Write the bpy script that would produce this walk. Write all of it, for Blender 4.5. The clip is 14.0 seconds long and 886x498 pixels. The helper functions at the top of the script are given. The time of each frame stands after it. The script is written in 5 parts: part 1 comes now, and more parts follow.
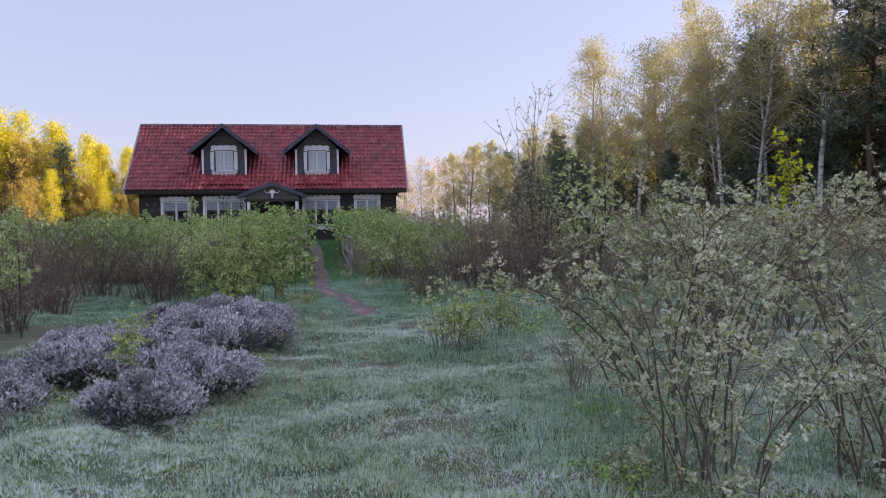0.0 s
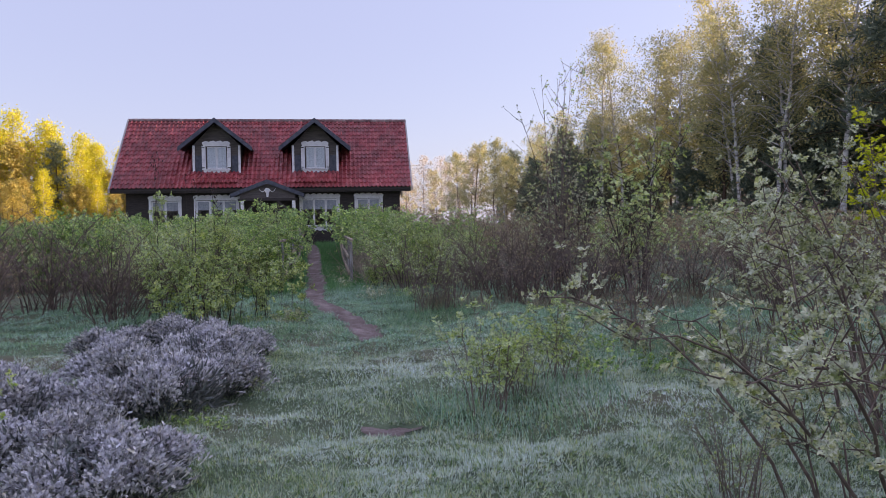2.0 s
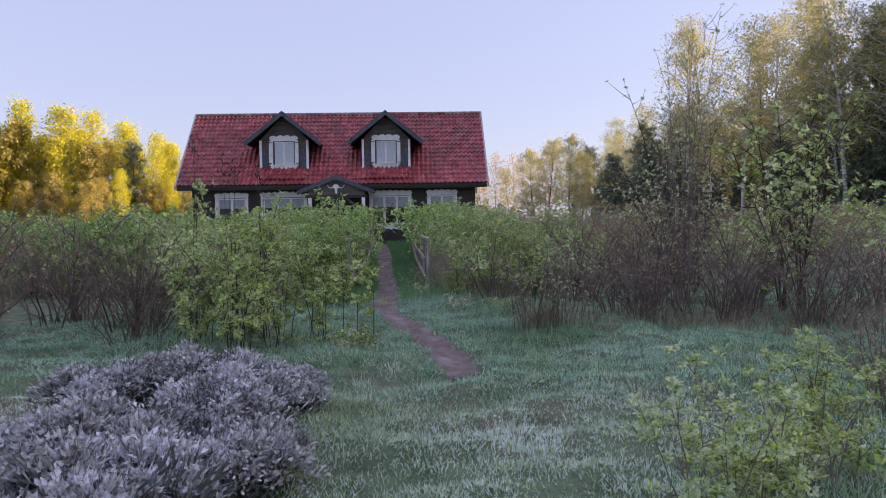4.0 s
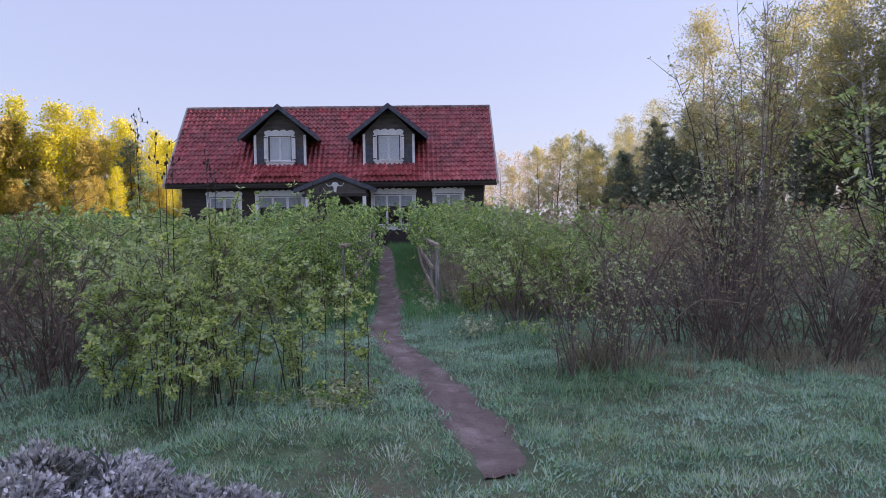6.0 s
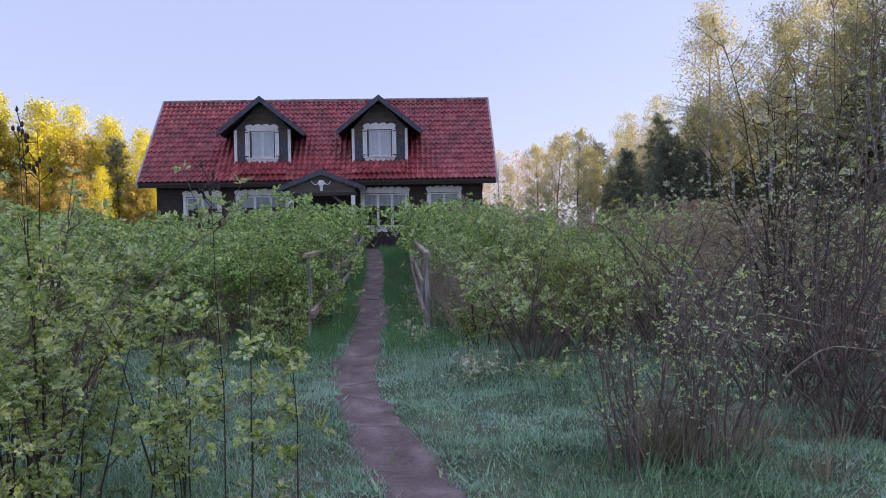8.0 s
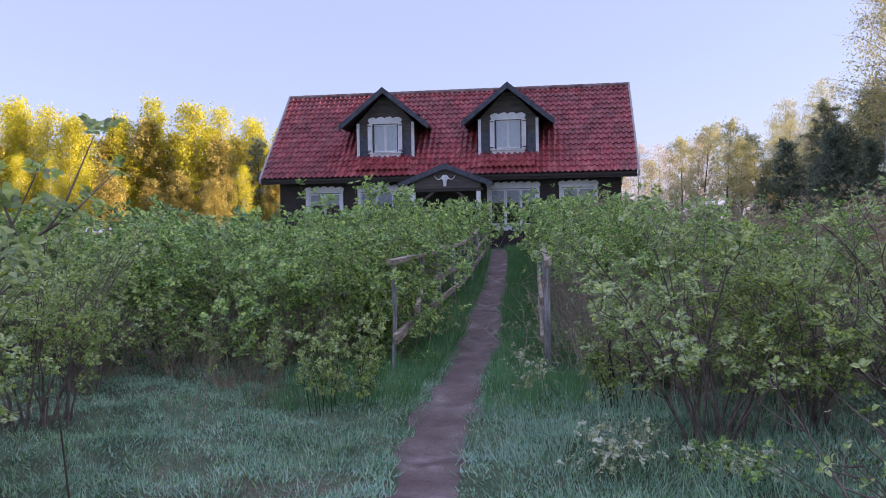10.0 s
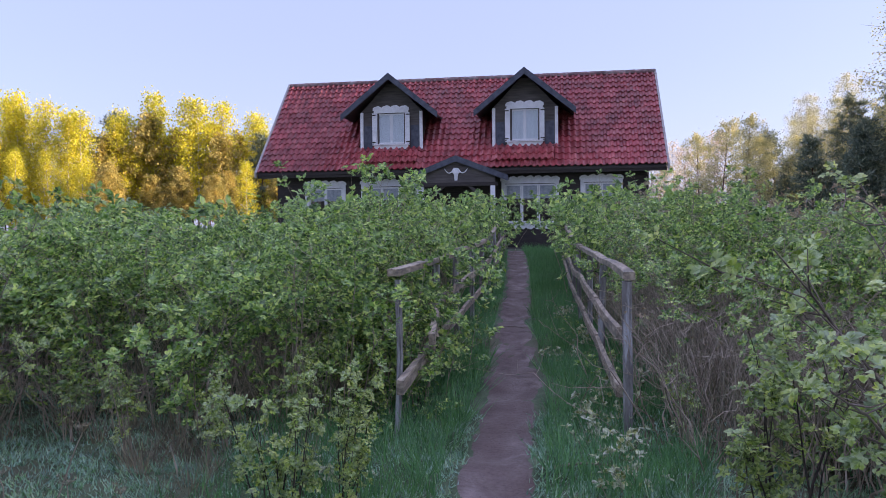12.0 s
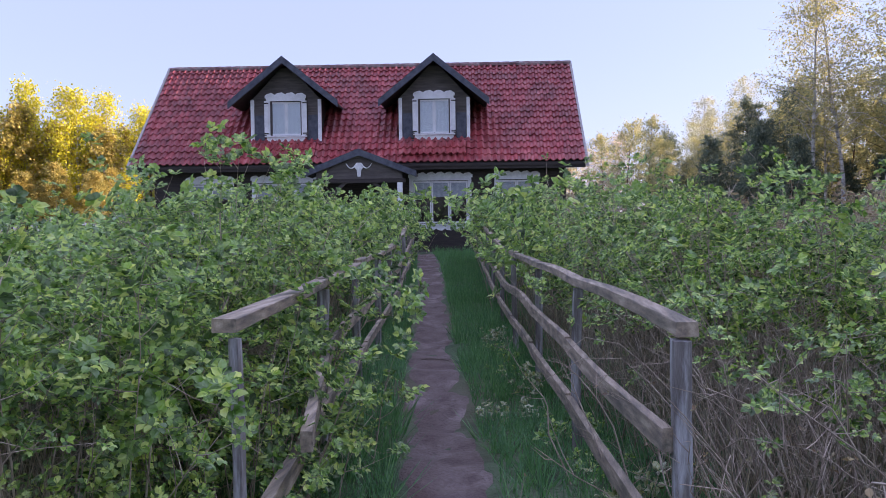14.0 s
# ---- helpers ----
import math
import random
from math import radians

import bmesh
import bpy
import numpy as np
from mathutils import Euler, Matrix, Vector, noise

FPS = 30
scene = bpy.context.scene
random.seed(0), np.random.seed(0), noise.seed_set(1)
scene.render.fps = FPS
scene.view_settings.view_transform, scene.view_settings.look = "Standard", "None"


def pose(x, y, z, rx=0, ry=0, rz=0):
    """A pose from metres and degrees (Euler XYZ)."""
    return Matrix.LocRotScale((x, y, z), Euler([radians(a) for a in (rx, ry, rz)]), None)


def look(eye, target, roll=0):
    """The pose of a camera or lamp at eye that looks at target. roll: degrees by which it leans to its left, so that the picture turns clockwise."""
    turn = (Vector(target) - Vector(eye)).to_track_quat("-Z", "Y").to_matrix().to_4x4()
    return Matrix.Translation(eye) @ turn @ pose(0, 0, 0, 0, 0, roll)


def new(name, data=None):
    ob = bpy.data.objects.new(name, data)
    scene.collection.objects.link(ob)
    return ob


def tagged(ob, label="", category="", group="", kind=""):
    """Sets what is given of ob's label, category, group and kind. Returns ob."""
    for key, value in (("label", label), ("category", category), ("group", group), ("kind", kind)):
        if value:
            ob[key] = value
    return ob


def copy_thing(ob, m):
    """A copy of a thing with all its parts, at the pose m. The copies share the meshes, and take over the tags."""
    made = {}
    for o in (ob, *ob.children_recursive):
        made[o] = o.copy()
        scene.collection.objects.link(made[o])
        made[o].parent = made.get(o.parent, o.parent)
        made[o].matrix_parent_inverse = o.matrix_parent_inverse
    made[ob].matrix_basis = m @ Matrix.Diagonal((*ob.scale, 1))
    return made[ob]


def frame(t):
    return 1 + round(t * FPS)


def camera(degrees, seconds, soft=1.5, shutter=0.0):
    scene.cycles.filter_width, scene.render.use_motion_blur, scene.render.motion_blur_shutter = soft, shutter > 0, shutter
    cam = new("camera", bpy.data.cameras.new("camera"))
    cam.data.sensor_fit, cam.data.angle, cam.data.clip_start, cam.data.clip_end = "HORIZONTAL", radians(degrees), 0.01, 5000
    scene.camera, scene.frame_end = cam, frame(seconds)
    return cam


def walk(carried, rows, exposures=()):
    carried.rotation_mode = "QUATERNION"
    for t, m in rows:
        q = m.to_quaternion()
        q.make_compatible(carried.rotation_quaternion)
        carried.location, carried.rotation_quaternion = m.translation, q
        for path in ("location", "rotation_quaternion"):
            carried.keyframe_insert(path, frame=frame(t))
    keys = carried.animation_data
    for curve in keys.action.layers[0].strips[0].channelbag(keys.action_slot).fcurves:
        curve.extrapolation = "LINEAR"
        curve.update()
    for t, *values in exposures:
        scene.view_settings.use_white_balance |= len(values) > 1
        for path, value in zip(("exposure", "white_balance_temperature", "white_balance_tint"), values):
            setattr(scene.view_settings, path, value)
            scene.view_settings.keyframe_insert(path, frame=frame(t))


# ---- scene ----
cam = camera(62.5, 14.0, soft=0.8)
METRES, EYE, TILT, LEAN, TURN = 17.5, 1.45, -1.8, 0.77, 0.0
ROWS = [
    (0.0, 0.0, 0.0, 0.0, -0.0, 0.0, 0.0),
    (0.5, -0.0046, 0.0363, -0.0002, -0.66, 0.02, 0.05),
    (1.0, -0.0082, 0.0737, 0.0013, -0.68, 0.03, 0.08),
    (1.5, -0.0133, 0.1093, 0.0031, -0.7, 0.03, 0.05),
    (2.0, -0.0155, 0.1456, 0.0031, 0.12, 0.07, 0.13),
    (2.5, -0.02, 0.1827, 0.0028, 1.55, 0.1, 0.13),
    (3.0, -0.0233, 0.2209, 0.003, 2.71, 0.1, 0.13),
    (3.5, -0.0334, 0.2592, 0.0026, 5.26, 0.1, -0.06),
    (6.0, -0.0649, 0.4291, 0.0133, 5.78, -0.02, -0.12),
    (6.5, -0.0677, 0.4642, 0.0138, 5.46, -0.01, -0.02),
    (7.0, -0.0703, 0.4998, 0.0152, 5.51, 0.0, 0.05),
    (7.5, -0.0743, 0.5364, 0.0172, 5.49, -0.0, 0.06),
    (8.0, -0.0749, 0.5721, 0.0204, 5.56, -0.0, 0.04),
    (8.5, -0.0767, 0.6084, 0.0216, 9.28, -0.0, 0.04),
    (9.0, -0.0754, 0.645, 0.0229, 13.84, -0.03, 0.05),
    (11.5, -0.1165, 0.8081, 0.0281, 16.73, -0.27, -0.63),
    (12.0, -0.1297, 0.8425, 0.027, 16.62, -0.31, -0.7),
    (12.5, -0.1386, 0.8775, 0.0274, 16.19, -0.31, -0.66),
    (13.0, -0.1492, 0.9109, 0.0294, 13.95, -0.29, -0.66),
    (13.5, -0.159, 0.9443, 0.0311, 10.11, -0.24, -0.54),
    (14.0, -0.1657, 0.9803, 0.0321, 9.17, -0.21, -0.39),
]
walk(cam, [(t, pose(0, 0, EYE, TILT, LEAN, TURN) @ pose(METRES * x, METRES * y, METRES * z, 90 + pitch, roll, yaw)) for t, x, y, z, yaw, pitch, roll in ROWS],
     exposures=[(0.0, 1.66, 7550, 24), (6.0, 1.65, 7250, 22.5), (9.0, 1.72, 6950, 23), (11.5, 1.76, 6700, 23.5), (14.0, 1.88, 6700, 24.5)])

# ---- world, sun, exposure ----
SUN_AZ, SUN_EL = 72.0, 15.0          # degrees to the right of +y, degrees up
world = bpy.data.worlds.new("world")
scene.world = world
world.use_nodes = True
wn = world.node_tree.nodes
sky = wn.new("ShaderNodeTexSky")
sky.sky_type = 'NISHITA'
sky.sun_disc = False
sky.sun_elevation = radians(SUN_EL)
sky.sun_rotation = radians(SUN_AZ)
sky.air_density, sky.dust_density, sky.ozone_density = 1.0, 1.2, 2.0
wn["Background"].inputs["Strength"].default_value = 0.15
# haze tint; the unseen zenith is made three times brighter to light the ground
wl = world.node_tree.links
coord, split = wn.new("ShaderNodeTexCoord"), wn.new("ShaderNodeSeparateXYZ")
wl.new(coord.outputs["Generated"], split.inputs[0])
cube, lift = wn.new("ShaderNodeMath"), wn.new("ShaderNodeMath")
cube.operation, lift.operation = 'POWER', 'MULTIPLY_ADD'
cube.inputs[1].default_value, lift.inputs[1].default_value, lift.inputs[2].default_value = 3.0, 2.0, 1.0
cube.use_clamp = True
wl.new(split.outputs[2], cube.inputs[0])
wl.new(cube.outputs[0], lift.inputs[0])
tint = wn.new("ShaderNodeVectorMath")
tint.operation = 'SCALE'
tint.inputs[0].default_value = (0.9, 1.08, 1.75)
wl.new(lift.outputs[0], tint.inputs["Scale"])
haze = wn.new("ShaderNodeMix")
haze.data_type = 'RGBA'
haze.inputs[0].default_value = 0.8
wl.new(tint.outputs[0], haze.inputs[7])
wl.new(sky.outputs[0], haze.inputs[6])
wl.new(haze.outputs[2], wn["Background"].inputs["Color"])
sun = new("sun", bpy.data.lights.new("sun", 'SUN'))
sun.data.energy, sun.data.angle, sun.data.color = 4.5, radians(0.5), (1.0, 0.84, 0.58)
sun_dir = Vector((math.sin(radians(SUN_AZ)) * math.cos(radians(SUN_EL)), math.cos(radians(SUN_AZ)) * math.cos(radians(SUN_EL)), math.sin(radians(SUN_EL))))
sun.matrix_world = look(sun_dir * 200, (0, 0, 0))

# ---- materials ----


def node_mat(name):
    m = bpy.data.materials.new(name)
    m.use_nodes = True
    n = m.node_tree.nodes
    return m, n, m.node_tree.links, n["Principled BSDF"]


def ramp(n, l, fac, stops):
    r = n.new("ShaderNodeValToRGB")
    e = r.color_ramp.elements
    while len(e) < len(stops):
        e.new(0.5)
    for k, (p, c) in zip(e, stops):
        k.position, k.color = p, (*c, 1)
    l.new(fac, r.inputs[0])
    return r.outputs[0]


def noise_tex(n, l, vec, scale, detail=4.0, rough=0.55):
    t = n.new("ShaderNodeTexNoise")
    t.inputs["Scale"].default_value, t.inputs["Detail"].default_value, t.inputs["Roughness"].default_value = scale, detail, rough
    if vec is not None:
        l.new(vec, t.inputs["Vector"])
    return t.outputs[0]


def mix_col(n, l, fac, a, b, mode='MIX'):
    x = n.new("ShaderNodeMix")
    x.data_type, x.blend_type = 'RGBA', mode
    for sock, v in ((x.inputs[0], fac), (x.inputs[6], a), (x.inputs[7], b)):
        if isinstance(v, (int, float)):
            sock.default_value = v
        elif isinstance(v, tuple):
            sock.default_value = (*v, 1)
        else:
            l.new(v, sock)
    return x.outputs[2]


def add_bump(n, l, bsdf, height, strength, dist):
    b = n.new("ShaderNodeBump")
    b.inputs["Strength"].default_value, b.inputs["Distance"].default_value = strength, dist
    l.new(height, b.inputs["Height"])
    l.new(b.outputs[0], bsdf.inputs["Normal"])


def surface(name, stops, scale=4.0, fine=40.0, stretch=(1, 1, 1), rough=0.8, bump=0.4, dist=0.01, dirt=None, dirt_scale=1.3, per_object=0.0, metal=0.0, coord="Object"):
    """A solid surface: a colour ramp over coarse noise, fine grain, dirt in large stains, and relief."""
    m, n, l, p = node_mat(name)
    tc = n.new("ShaderNodeTexCoord")
    mp = n.new("ShaderNodeMapping")
    mp.inputs["Scale"].default_value = stretch
    if coord == "Position":
        geo = n.new("ShaderNodeNewGeometry")
        l.new(geo.outputs["Position"], mp.inputs[0])
    else:
        l.new(tc.outputs["Object"], mp.inputs[0])
    a = noise_tex(n, l, mp.outputs[0], scale)
    b = noise_tex(n, l, mp.outputs[0], fine, 3.0)
    col = ramp(n, l, a, stops)
    col = mix_col(n, l, 0.35, col, ramp(n, l, b, [(0.3, (0.35, 0.35, 0.35)), (0.7, (1.0, 1.0, 1.0))]), 'MULTIPLY')
    if dirt:
        d = noise_tex(n, l, mp.outputs[0], dirt_scale, 5.0, 0.65)
        col = mix_col(n, l, ramp(n, l, d, [(0.48, (0, 0, 0)), (0.68, (1, 1, 1))]), col, dirt)
    if per_object:
        oi = n.new("ShaderNodeObjectInfo")
        v = ramp(n, l, oi.outputs["Random"], [(0.0, (1 - per_object,) * 3), (1.0, (1 + per_object * 0.3,) * 3)])
        col = mix_col(n, l, 1.0, col, v, 'MULTIPLY')
        isl = n.new("ShaderNodeNewGeometry")
        w = ramp(n, l, isl.outputs["Random Per Island"], [(0.0, (1 - per_object,) * 3), (1.0, (1 + per_object * 0.4,) * 3)])
        col = mix_col(n, l, 1.0, col, w, 'MULTIPLY')
    l.new(col, p.inputs["Base Color"])
    p.inputs["Roughness"].default_value, p.inputs["Metallic"].default_value = rough, metal
    add_bump(n, l, p, b, bump, dist)
    return m


def leafy(name, stops, frost=0.0, frost_col=(0.62, 0.68, 0.68), glow=0.35, rough=0.6, patch=0.8):
    """Leaves, needles and blades: each one its own tint, frost on some of them in patches, some light let through."""
    m, n, l, p = node_mat(name)
    geo = n.new("ShaderNodeNewGeometry")
    col = ramp(n, l, geo.outputs["Random Per Island"], stops)
    pn = noise_tex(n, l, geo.outputs["Position"], patch, 3.0)
    col = mix_col(n, l, 0.5, col, ramp(n, l, pn, [(0.3, (0.6, 0.6, 0.55)), (0.65, (1.0, 1.0, 1.0))]), 'MULTIPLY')
    mid = noise_tex(n, l, geo.outputs["Position"], patch * 8, 2.0)
    col = mix_col(n, l, 0.6, col, ramp(n, l, mid, [(0.34, (0.5, 0.62, 0.6)), (0.5, (0.9, 0.95, 0.8)), (0.66, (1.25, 1.15, 0.85))]), 'MULTIPLY')
    if frost:
        fn = noise_tex(n, l, geo.outputs["Position"], 28.0, 2.0)
        f = n.new("ShaderNodeMath")
        f.operation = 'MULTIPLY'
        l.new(ramp(n, l, fn, [(0.36, (0, 0, 0)), (0.62, (1, 1, 1))]), f.inputs[0])
        l.new(ramp(n, l, pn, [(0.32, (frost * 0.3,) * 3), (0.66, (frost,) * 3)]), f.inputs[1])
        col = mix_col(n, l, f.outputs[0], col, frost_col)
    l.new(col, p.inputs["Base Color"])
    p.inputs["Roughness"].default_value = rough
    p.inputs["Specular IOR Level"].default_value = 0.3
    tr = n.new("ShaderNodeBsdfTranslucent")
    l.new(col, tr.inputs[0])
    mx = n.new("ShaderNodeMixShader")
    mx.inputs[0].default_value = glow
    l.new(p.outputs[0], mx.inputs[1])
    l.new(tr.outputs[0], mx.inputs[2])
    l.new(mx.outputs[0], n["Material Output"].inputs[0])
    return m


M_soil = surface("meadow_soil", [(0.3, (0.04, 0.07, 0.032)), (0.5, (0.085, 0.125, 0.06)), (0.72, (0.15, 0.2, 0.11))], 3.0, 30.0, rough=0.95, bump=0.8, dist=0.03, dirt=(0.12, 0.095, 0.06), dirt_scale=0.35, coord="Position")
M_path = surface("trodden_earth", [(0.3, (0.13, 0.085, 0.07)), (0.55, (0.21, 0.158, 0.14)), (0.75, (0.37, 0.295, 0.27))], 2.2, 42.0, rough=0.95, bump=0.9, dist=0.03, dirt=(0.11, 0.075, 0.062), dirt_scale=4.0, coord="Position")
M_grass = leafy("frosted_grass", [(0.0, (0.05, 0.13, 0.035)), (0.4, (0.21, 0.36, 0.11)), (0.75, (0.42, 0.54, 0.22)), (1.0, (0.68, 0.65, 0.38))], 1.0, (0.86, 0.95, 0.92), 0.35, patch=0.7)
M_grass_green = leafy("half_frosted_grass", [(0.0, (0.04, 0.13, 0.05)), (0.4, (0.14, 0.34, 0.14)), (0.75, (0.28, 0.5, 0.24)), (1.0, (0.5, 0.6, 0.38))], 0.62, (0.7, 0.9, 0.86), 0.35, patch=0.6)
M_lush = leafy("lush_grass", [(0.0, (0.07, 0.22, 0.06)), (0.6, (0.12, 0.34, 0.1)), (1.0, (0.2, 0.42, 0.14))], 0.25, (0.45, 0.6, 0.58), 0.35)
M_dry = leafy("dry_grass", [(0.0, (0.17, 0.135, 0.09)), (0.6, (0.33, 0.265, 0.18)), (1.0, (0.52, 0.45, 0.32))], 0.2, glow=0.25)
M_tile = surface("clay_tile", [(0.3, (0.3, 0.038, 0.045)), (0.5, (0.46, 0.08, 0.085)), (0.72, (0.6, 0.17, 0.16))], 2.5, 30.0, rough=0.42, bump=0.3, dist=0.006, dirt=(0.26, 0.07, 0.068), dirt_scale=0.9, per_object=0.32, coord="Position")
M_ridge = surface("old_ridge_tile", [(0.3, (0.1, 0.05, 0.05)), (0.5, (0.2, 0.1, 0.095)), (0.72, (0.36, 0.24, 0.22))], 3.0, 30.0, rough=0.7, dirt=(0.3, 0.26, 0.24), dirt_scale=2.5, per_object=0.3, coord="Position")
M_barge = surface("pale_weathered_board", [(0.3, (0.34, 0.31, 0.3)), (0.7, (0.56, 0.52, 0.5))], 2.0, 40.0, (1, 7, 7), rough=0.85, bump=0.5, dist=0.01, dirt=(0.22, 0.19, 0.18), dirt_scale=2.0)
M_dark = surface("dark_timber", [(0.3, (0.028, 0.022, 0.02)), (0.7, (0.06, 0.048, 0.042))], 3.0, 60.0, (1, 1, 9), rough=0.8, bump=0.5, dist=0.01)
M_panel = surface("weathered_boards", [(0.3, (0.07, 0.06, 0.055)), (0.7, (0.14, 0.12, 0.11))], 2.0, 40.0, (1, 1, 7), rough=0.85, bump=0.5, dist=0.01)
M_slate = surface("slate_blue_panel", [(0.3, (0.05, 0.055, 0.075)), (0.7, (0.11, 0.12, 0.15))], 6.0, 50.0, rough=0.75)
M_white = surface("white_paint", [(0.3, (0.8, 0.8, 0.82)), (0.7, (0.9, 0.9, 0.91))], 5.0, 60.0, rough=0.6, bump=0.2, dist=0.004, dirt=(0.62, 0.62, 0.62), dirt_scale=3.0)
# dormer curtain kept white: the sky's reflection in the panes is in its colour
M_lace = surface("sky_whitened_curtain", [(0.3, (0.78, 0.8, 0.84)), (0.7, (0.88, 0.9, 0.92))], 8.0, 90.0, rough=0.9, bump=0.3, dist=0.004)
M_rail = surface("grey_weathered_wood", [(0.3, (0.17, 0.145, 0.12)), (0.5, (0.4, 0.315, 0.225)), (0.72, (0.62, 0.51, 0.38))], 3.0, 45.0, (9, 1, 9), rough=0.85, bump=0.7, dist=0.006, dirt=(0.13, 0.12, 0.09), dirt_scale=1.1)
M_post = surface("grey_post_wood", [(0.3, (0.15, 0.13, 0.12)), (0.55, (0.26, 0.24, 0.22)), (0.75, (0.4, 0.38, 0.36))], 3.0, 45.0, (9, 9, 1), rough=0.85, bump=0.7, dist=0.006, dirt=(0.5, 0.5, 0.5), dirt_scale=2.5)
M_net = surface("net_curtain", [(0.3, (0.36, 0.38, 0.42)), (0.7, (0.56, 0.58, 0.62))], 8.0, 90.0, rough=0.9, bump=0.3, dist=0.004)
M_room = surface("room_plaster", [(0.3, (0.12, 0.1, 0.08)), (0.7, (0.2, 0.17, 0.14))], 2.0, 20.0, rough=0.9)
M_bark = surface("shrub_bark", [(0.3, (0.11, 0.082, 0.068)), (0.55, (0.23, 0.175, 0.145)), (0.8, (0.38, 0.32, 0.27))], 12.0, 80.0, rough=0.9, bump=0.4, dist=0.004)
M_thicket = surface("thicket_bark", [(0.3, (0.085, 0.06, 0.048)), (0.55, (0.185, 0.135, 0.108)), (0.8, (0.33, 0.26, 0.21))], 12.0, 80.0, rough=0.9, bump=0.4, dist=0.004)
M_cane = surface("dry_cane", [(0.3, (0.28, 0.21, 0.15)), (0.55, (0.5, 0.4, 0.31)), (0.8, (0.68, 0.59, 0.48))], 9.0, 80.0, rough=0.9, bump=0.3, dist=0.003)
M_darkstem = surface("dark_stem_bark", [(0.3, (0.035, 0.026, 0.021)), (0.7, (0.1, 0.072, 0.058))], 12.0, 80.0, rough=0.85)
M_birch = surface("birch_bark", [(0.35, (0.3, 0.28, 0.26)), (0.5, (0.6, 0.58, 0.55)), (0.75, (0.75, 0.73, 0.7))], 0.7, 9.0, (1, 1, 3), rough=0.8, bump=0.3, dist=0.01, dirt=(0.07, 0.06, 0.055), dirt_scale=1.6)
M_pinebark = surface("pine_bark", [(0.3, (0.06, 0.042, 0.034)), (0.7, (0.17, 0.1, 0.07))], 2.0, 14.0, (1, 1, 0.4), rough=0.95, bump=0.6, dist=0.03)
M_leaf = leafy("shrub_leaf", [(0.0, (0.1, 0.16, 0.03)), (0.4, (0.32, 0.45, 0.085)), (0.8, (0.56, 0.68, 0.15)), (1.0, (0.8, 0.83, 0.34))], 0.6, (0.82, 0.88, 0.74), 0.45)
M_leaf_frost = leafy("frosted_leaf", [(0.0, (0.1, 0.115, 0.035)), (0.4, (0.24, 0.29, 0.09)), (1.0, (0.53, 0.55, 0.22))], 0.85, (0.9, 0.91, 0.76), 0.3)
M_leaf_hedge = leafy("hedge_leaf", [(0.0, (0.025, 0.075, 0.015)), (0.35, (0.13, 0.28, 0.04)), (0.7, (0.34, 0.56, 0.09)), (1.0, (0.8, 0.88, 0.26))], 0.42, (0.84, 0.93, 0.68), 0.35)
M_leaf_brown = leafy("brown_bud_leaf", [(0.0, (0.3, 0.19, 0.13)), (0.5, (0.42, 0.3, 0.19)), (1.0, (0.48, 0.44, 0.22))], 0.3, (0.45, 0.42, 0.4), 0.3)
M_hips = surface("shrivelled_hips", [(0.3, (0.012, 0.008, 0.01)), (0.7, (0.04, 0.02, 0.02))], 20.0, 60.0, rough=0.7)
M_lav = leafy("frosted_lavender", [(0.0, (0.08, 0.085, 0.075)), (0.5, (0.28, 0.275, 0.27)), (1.0, (0.72, 0.7, 0.68))], 0.9, (0.88, 0.86, 0.92), 0.2, patch=2.0)
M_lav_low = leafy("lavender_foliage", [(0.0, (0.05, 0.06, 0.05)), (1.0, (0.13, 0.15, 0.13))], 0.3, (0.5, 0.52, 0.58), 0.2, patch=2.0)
# forest leaves paled: morning haze before the trees is put into their colour
M_birchleaf = leafy("hazed_birch_leaf", [(0.0, (0.32, 0.31, 0.17)), (0.5, (0.46, 0.43, 0.22)), (1.0, (0.6, 0.55, 0.28))], 0.0, glow=0.5, patch=0.15)
# young leaves with the low sun's yellow put into their colour
M_sunleaf = leafy("sun_yellowed_young_leaf", [(0.0, (0.54, 0.48, 0.03)), (0.5, (0.66, 0.6, 0.05)), (1.0, (0.74, 0.68, 0.12))], 0.0, glow=0.5, patch=0.12)
M_oakleaf = leafy("bronze_spring_leaf", [(0.0, (0.38, 0.29, 0.1)), (0.6, (0.5, 0.4, 0.14)), (1.0, (0.58, 0.5, 0.18))], 0.0, glow=0.45, patch=0.12)
# dark needles lifted paler and bluish, distance haze put into the colour
M_needle = leafy("hazed_pine_needle", [(0.0, (0.1, 0.13, 0.11)), (0.6, (0.19, 0.23, 0.18)), (1.0, (0.3, 0.34, 0.25))], 0.0, glow=0.25, patch=0.2)
# pale pinkish tone of the far twigs stands for the haze before them
M_hazetwig = leafy("hazed_far_twig", [(0.0, (0.5, 0.4, 0.36)), (1.0, (0.72, 0.6, 0.54))], 0.0, glow=0.4, patch=0.2)
# lime new leaf, its colour brightened as if the sun caught it
M_sunlime = leafy("sunlit_lime_leaf", [(0.0, (0.5, 0.56, 0.03)), (1.0, (0.75, 0.75, 0.06))], 0.0, glow=0.5)

M_glass, gn, gl, gp = node_mat("window_glass")
gn.remove(gp)
g_clear, g_gloss, g_mix, g_fres = gn.new("ShaderNodeBsdfTransparent"), gn.new("ShaderNodeBsdfGlossy"), gn.new("ShaderNodeMixShader"), gn.new("ShaderNodeFresnel")
g_clear.inputs[0].default_value = (0.93, 0.95, 0.96, 1)
g_gloss.inputs["Roughness"].default_value = 0.03
g_fres.inputs["IOR"].default_value = 1.33
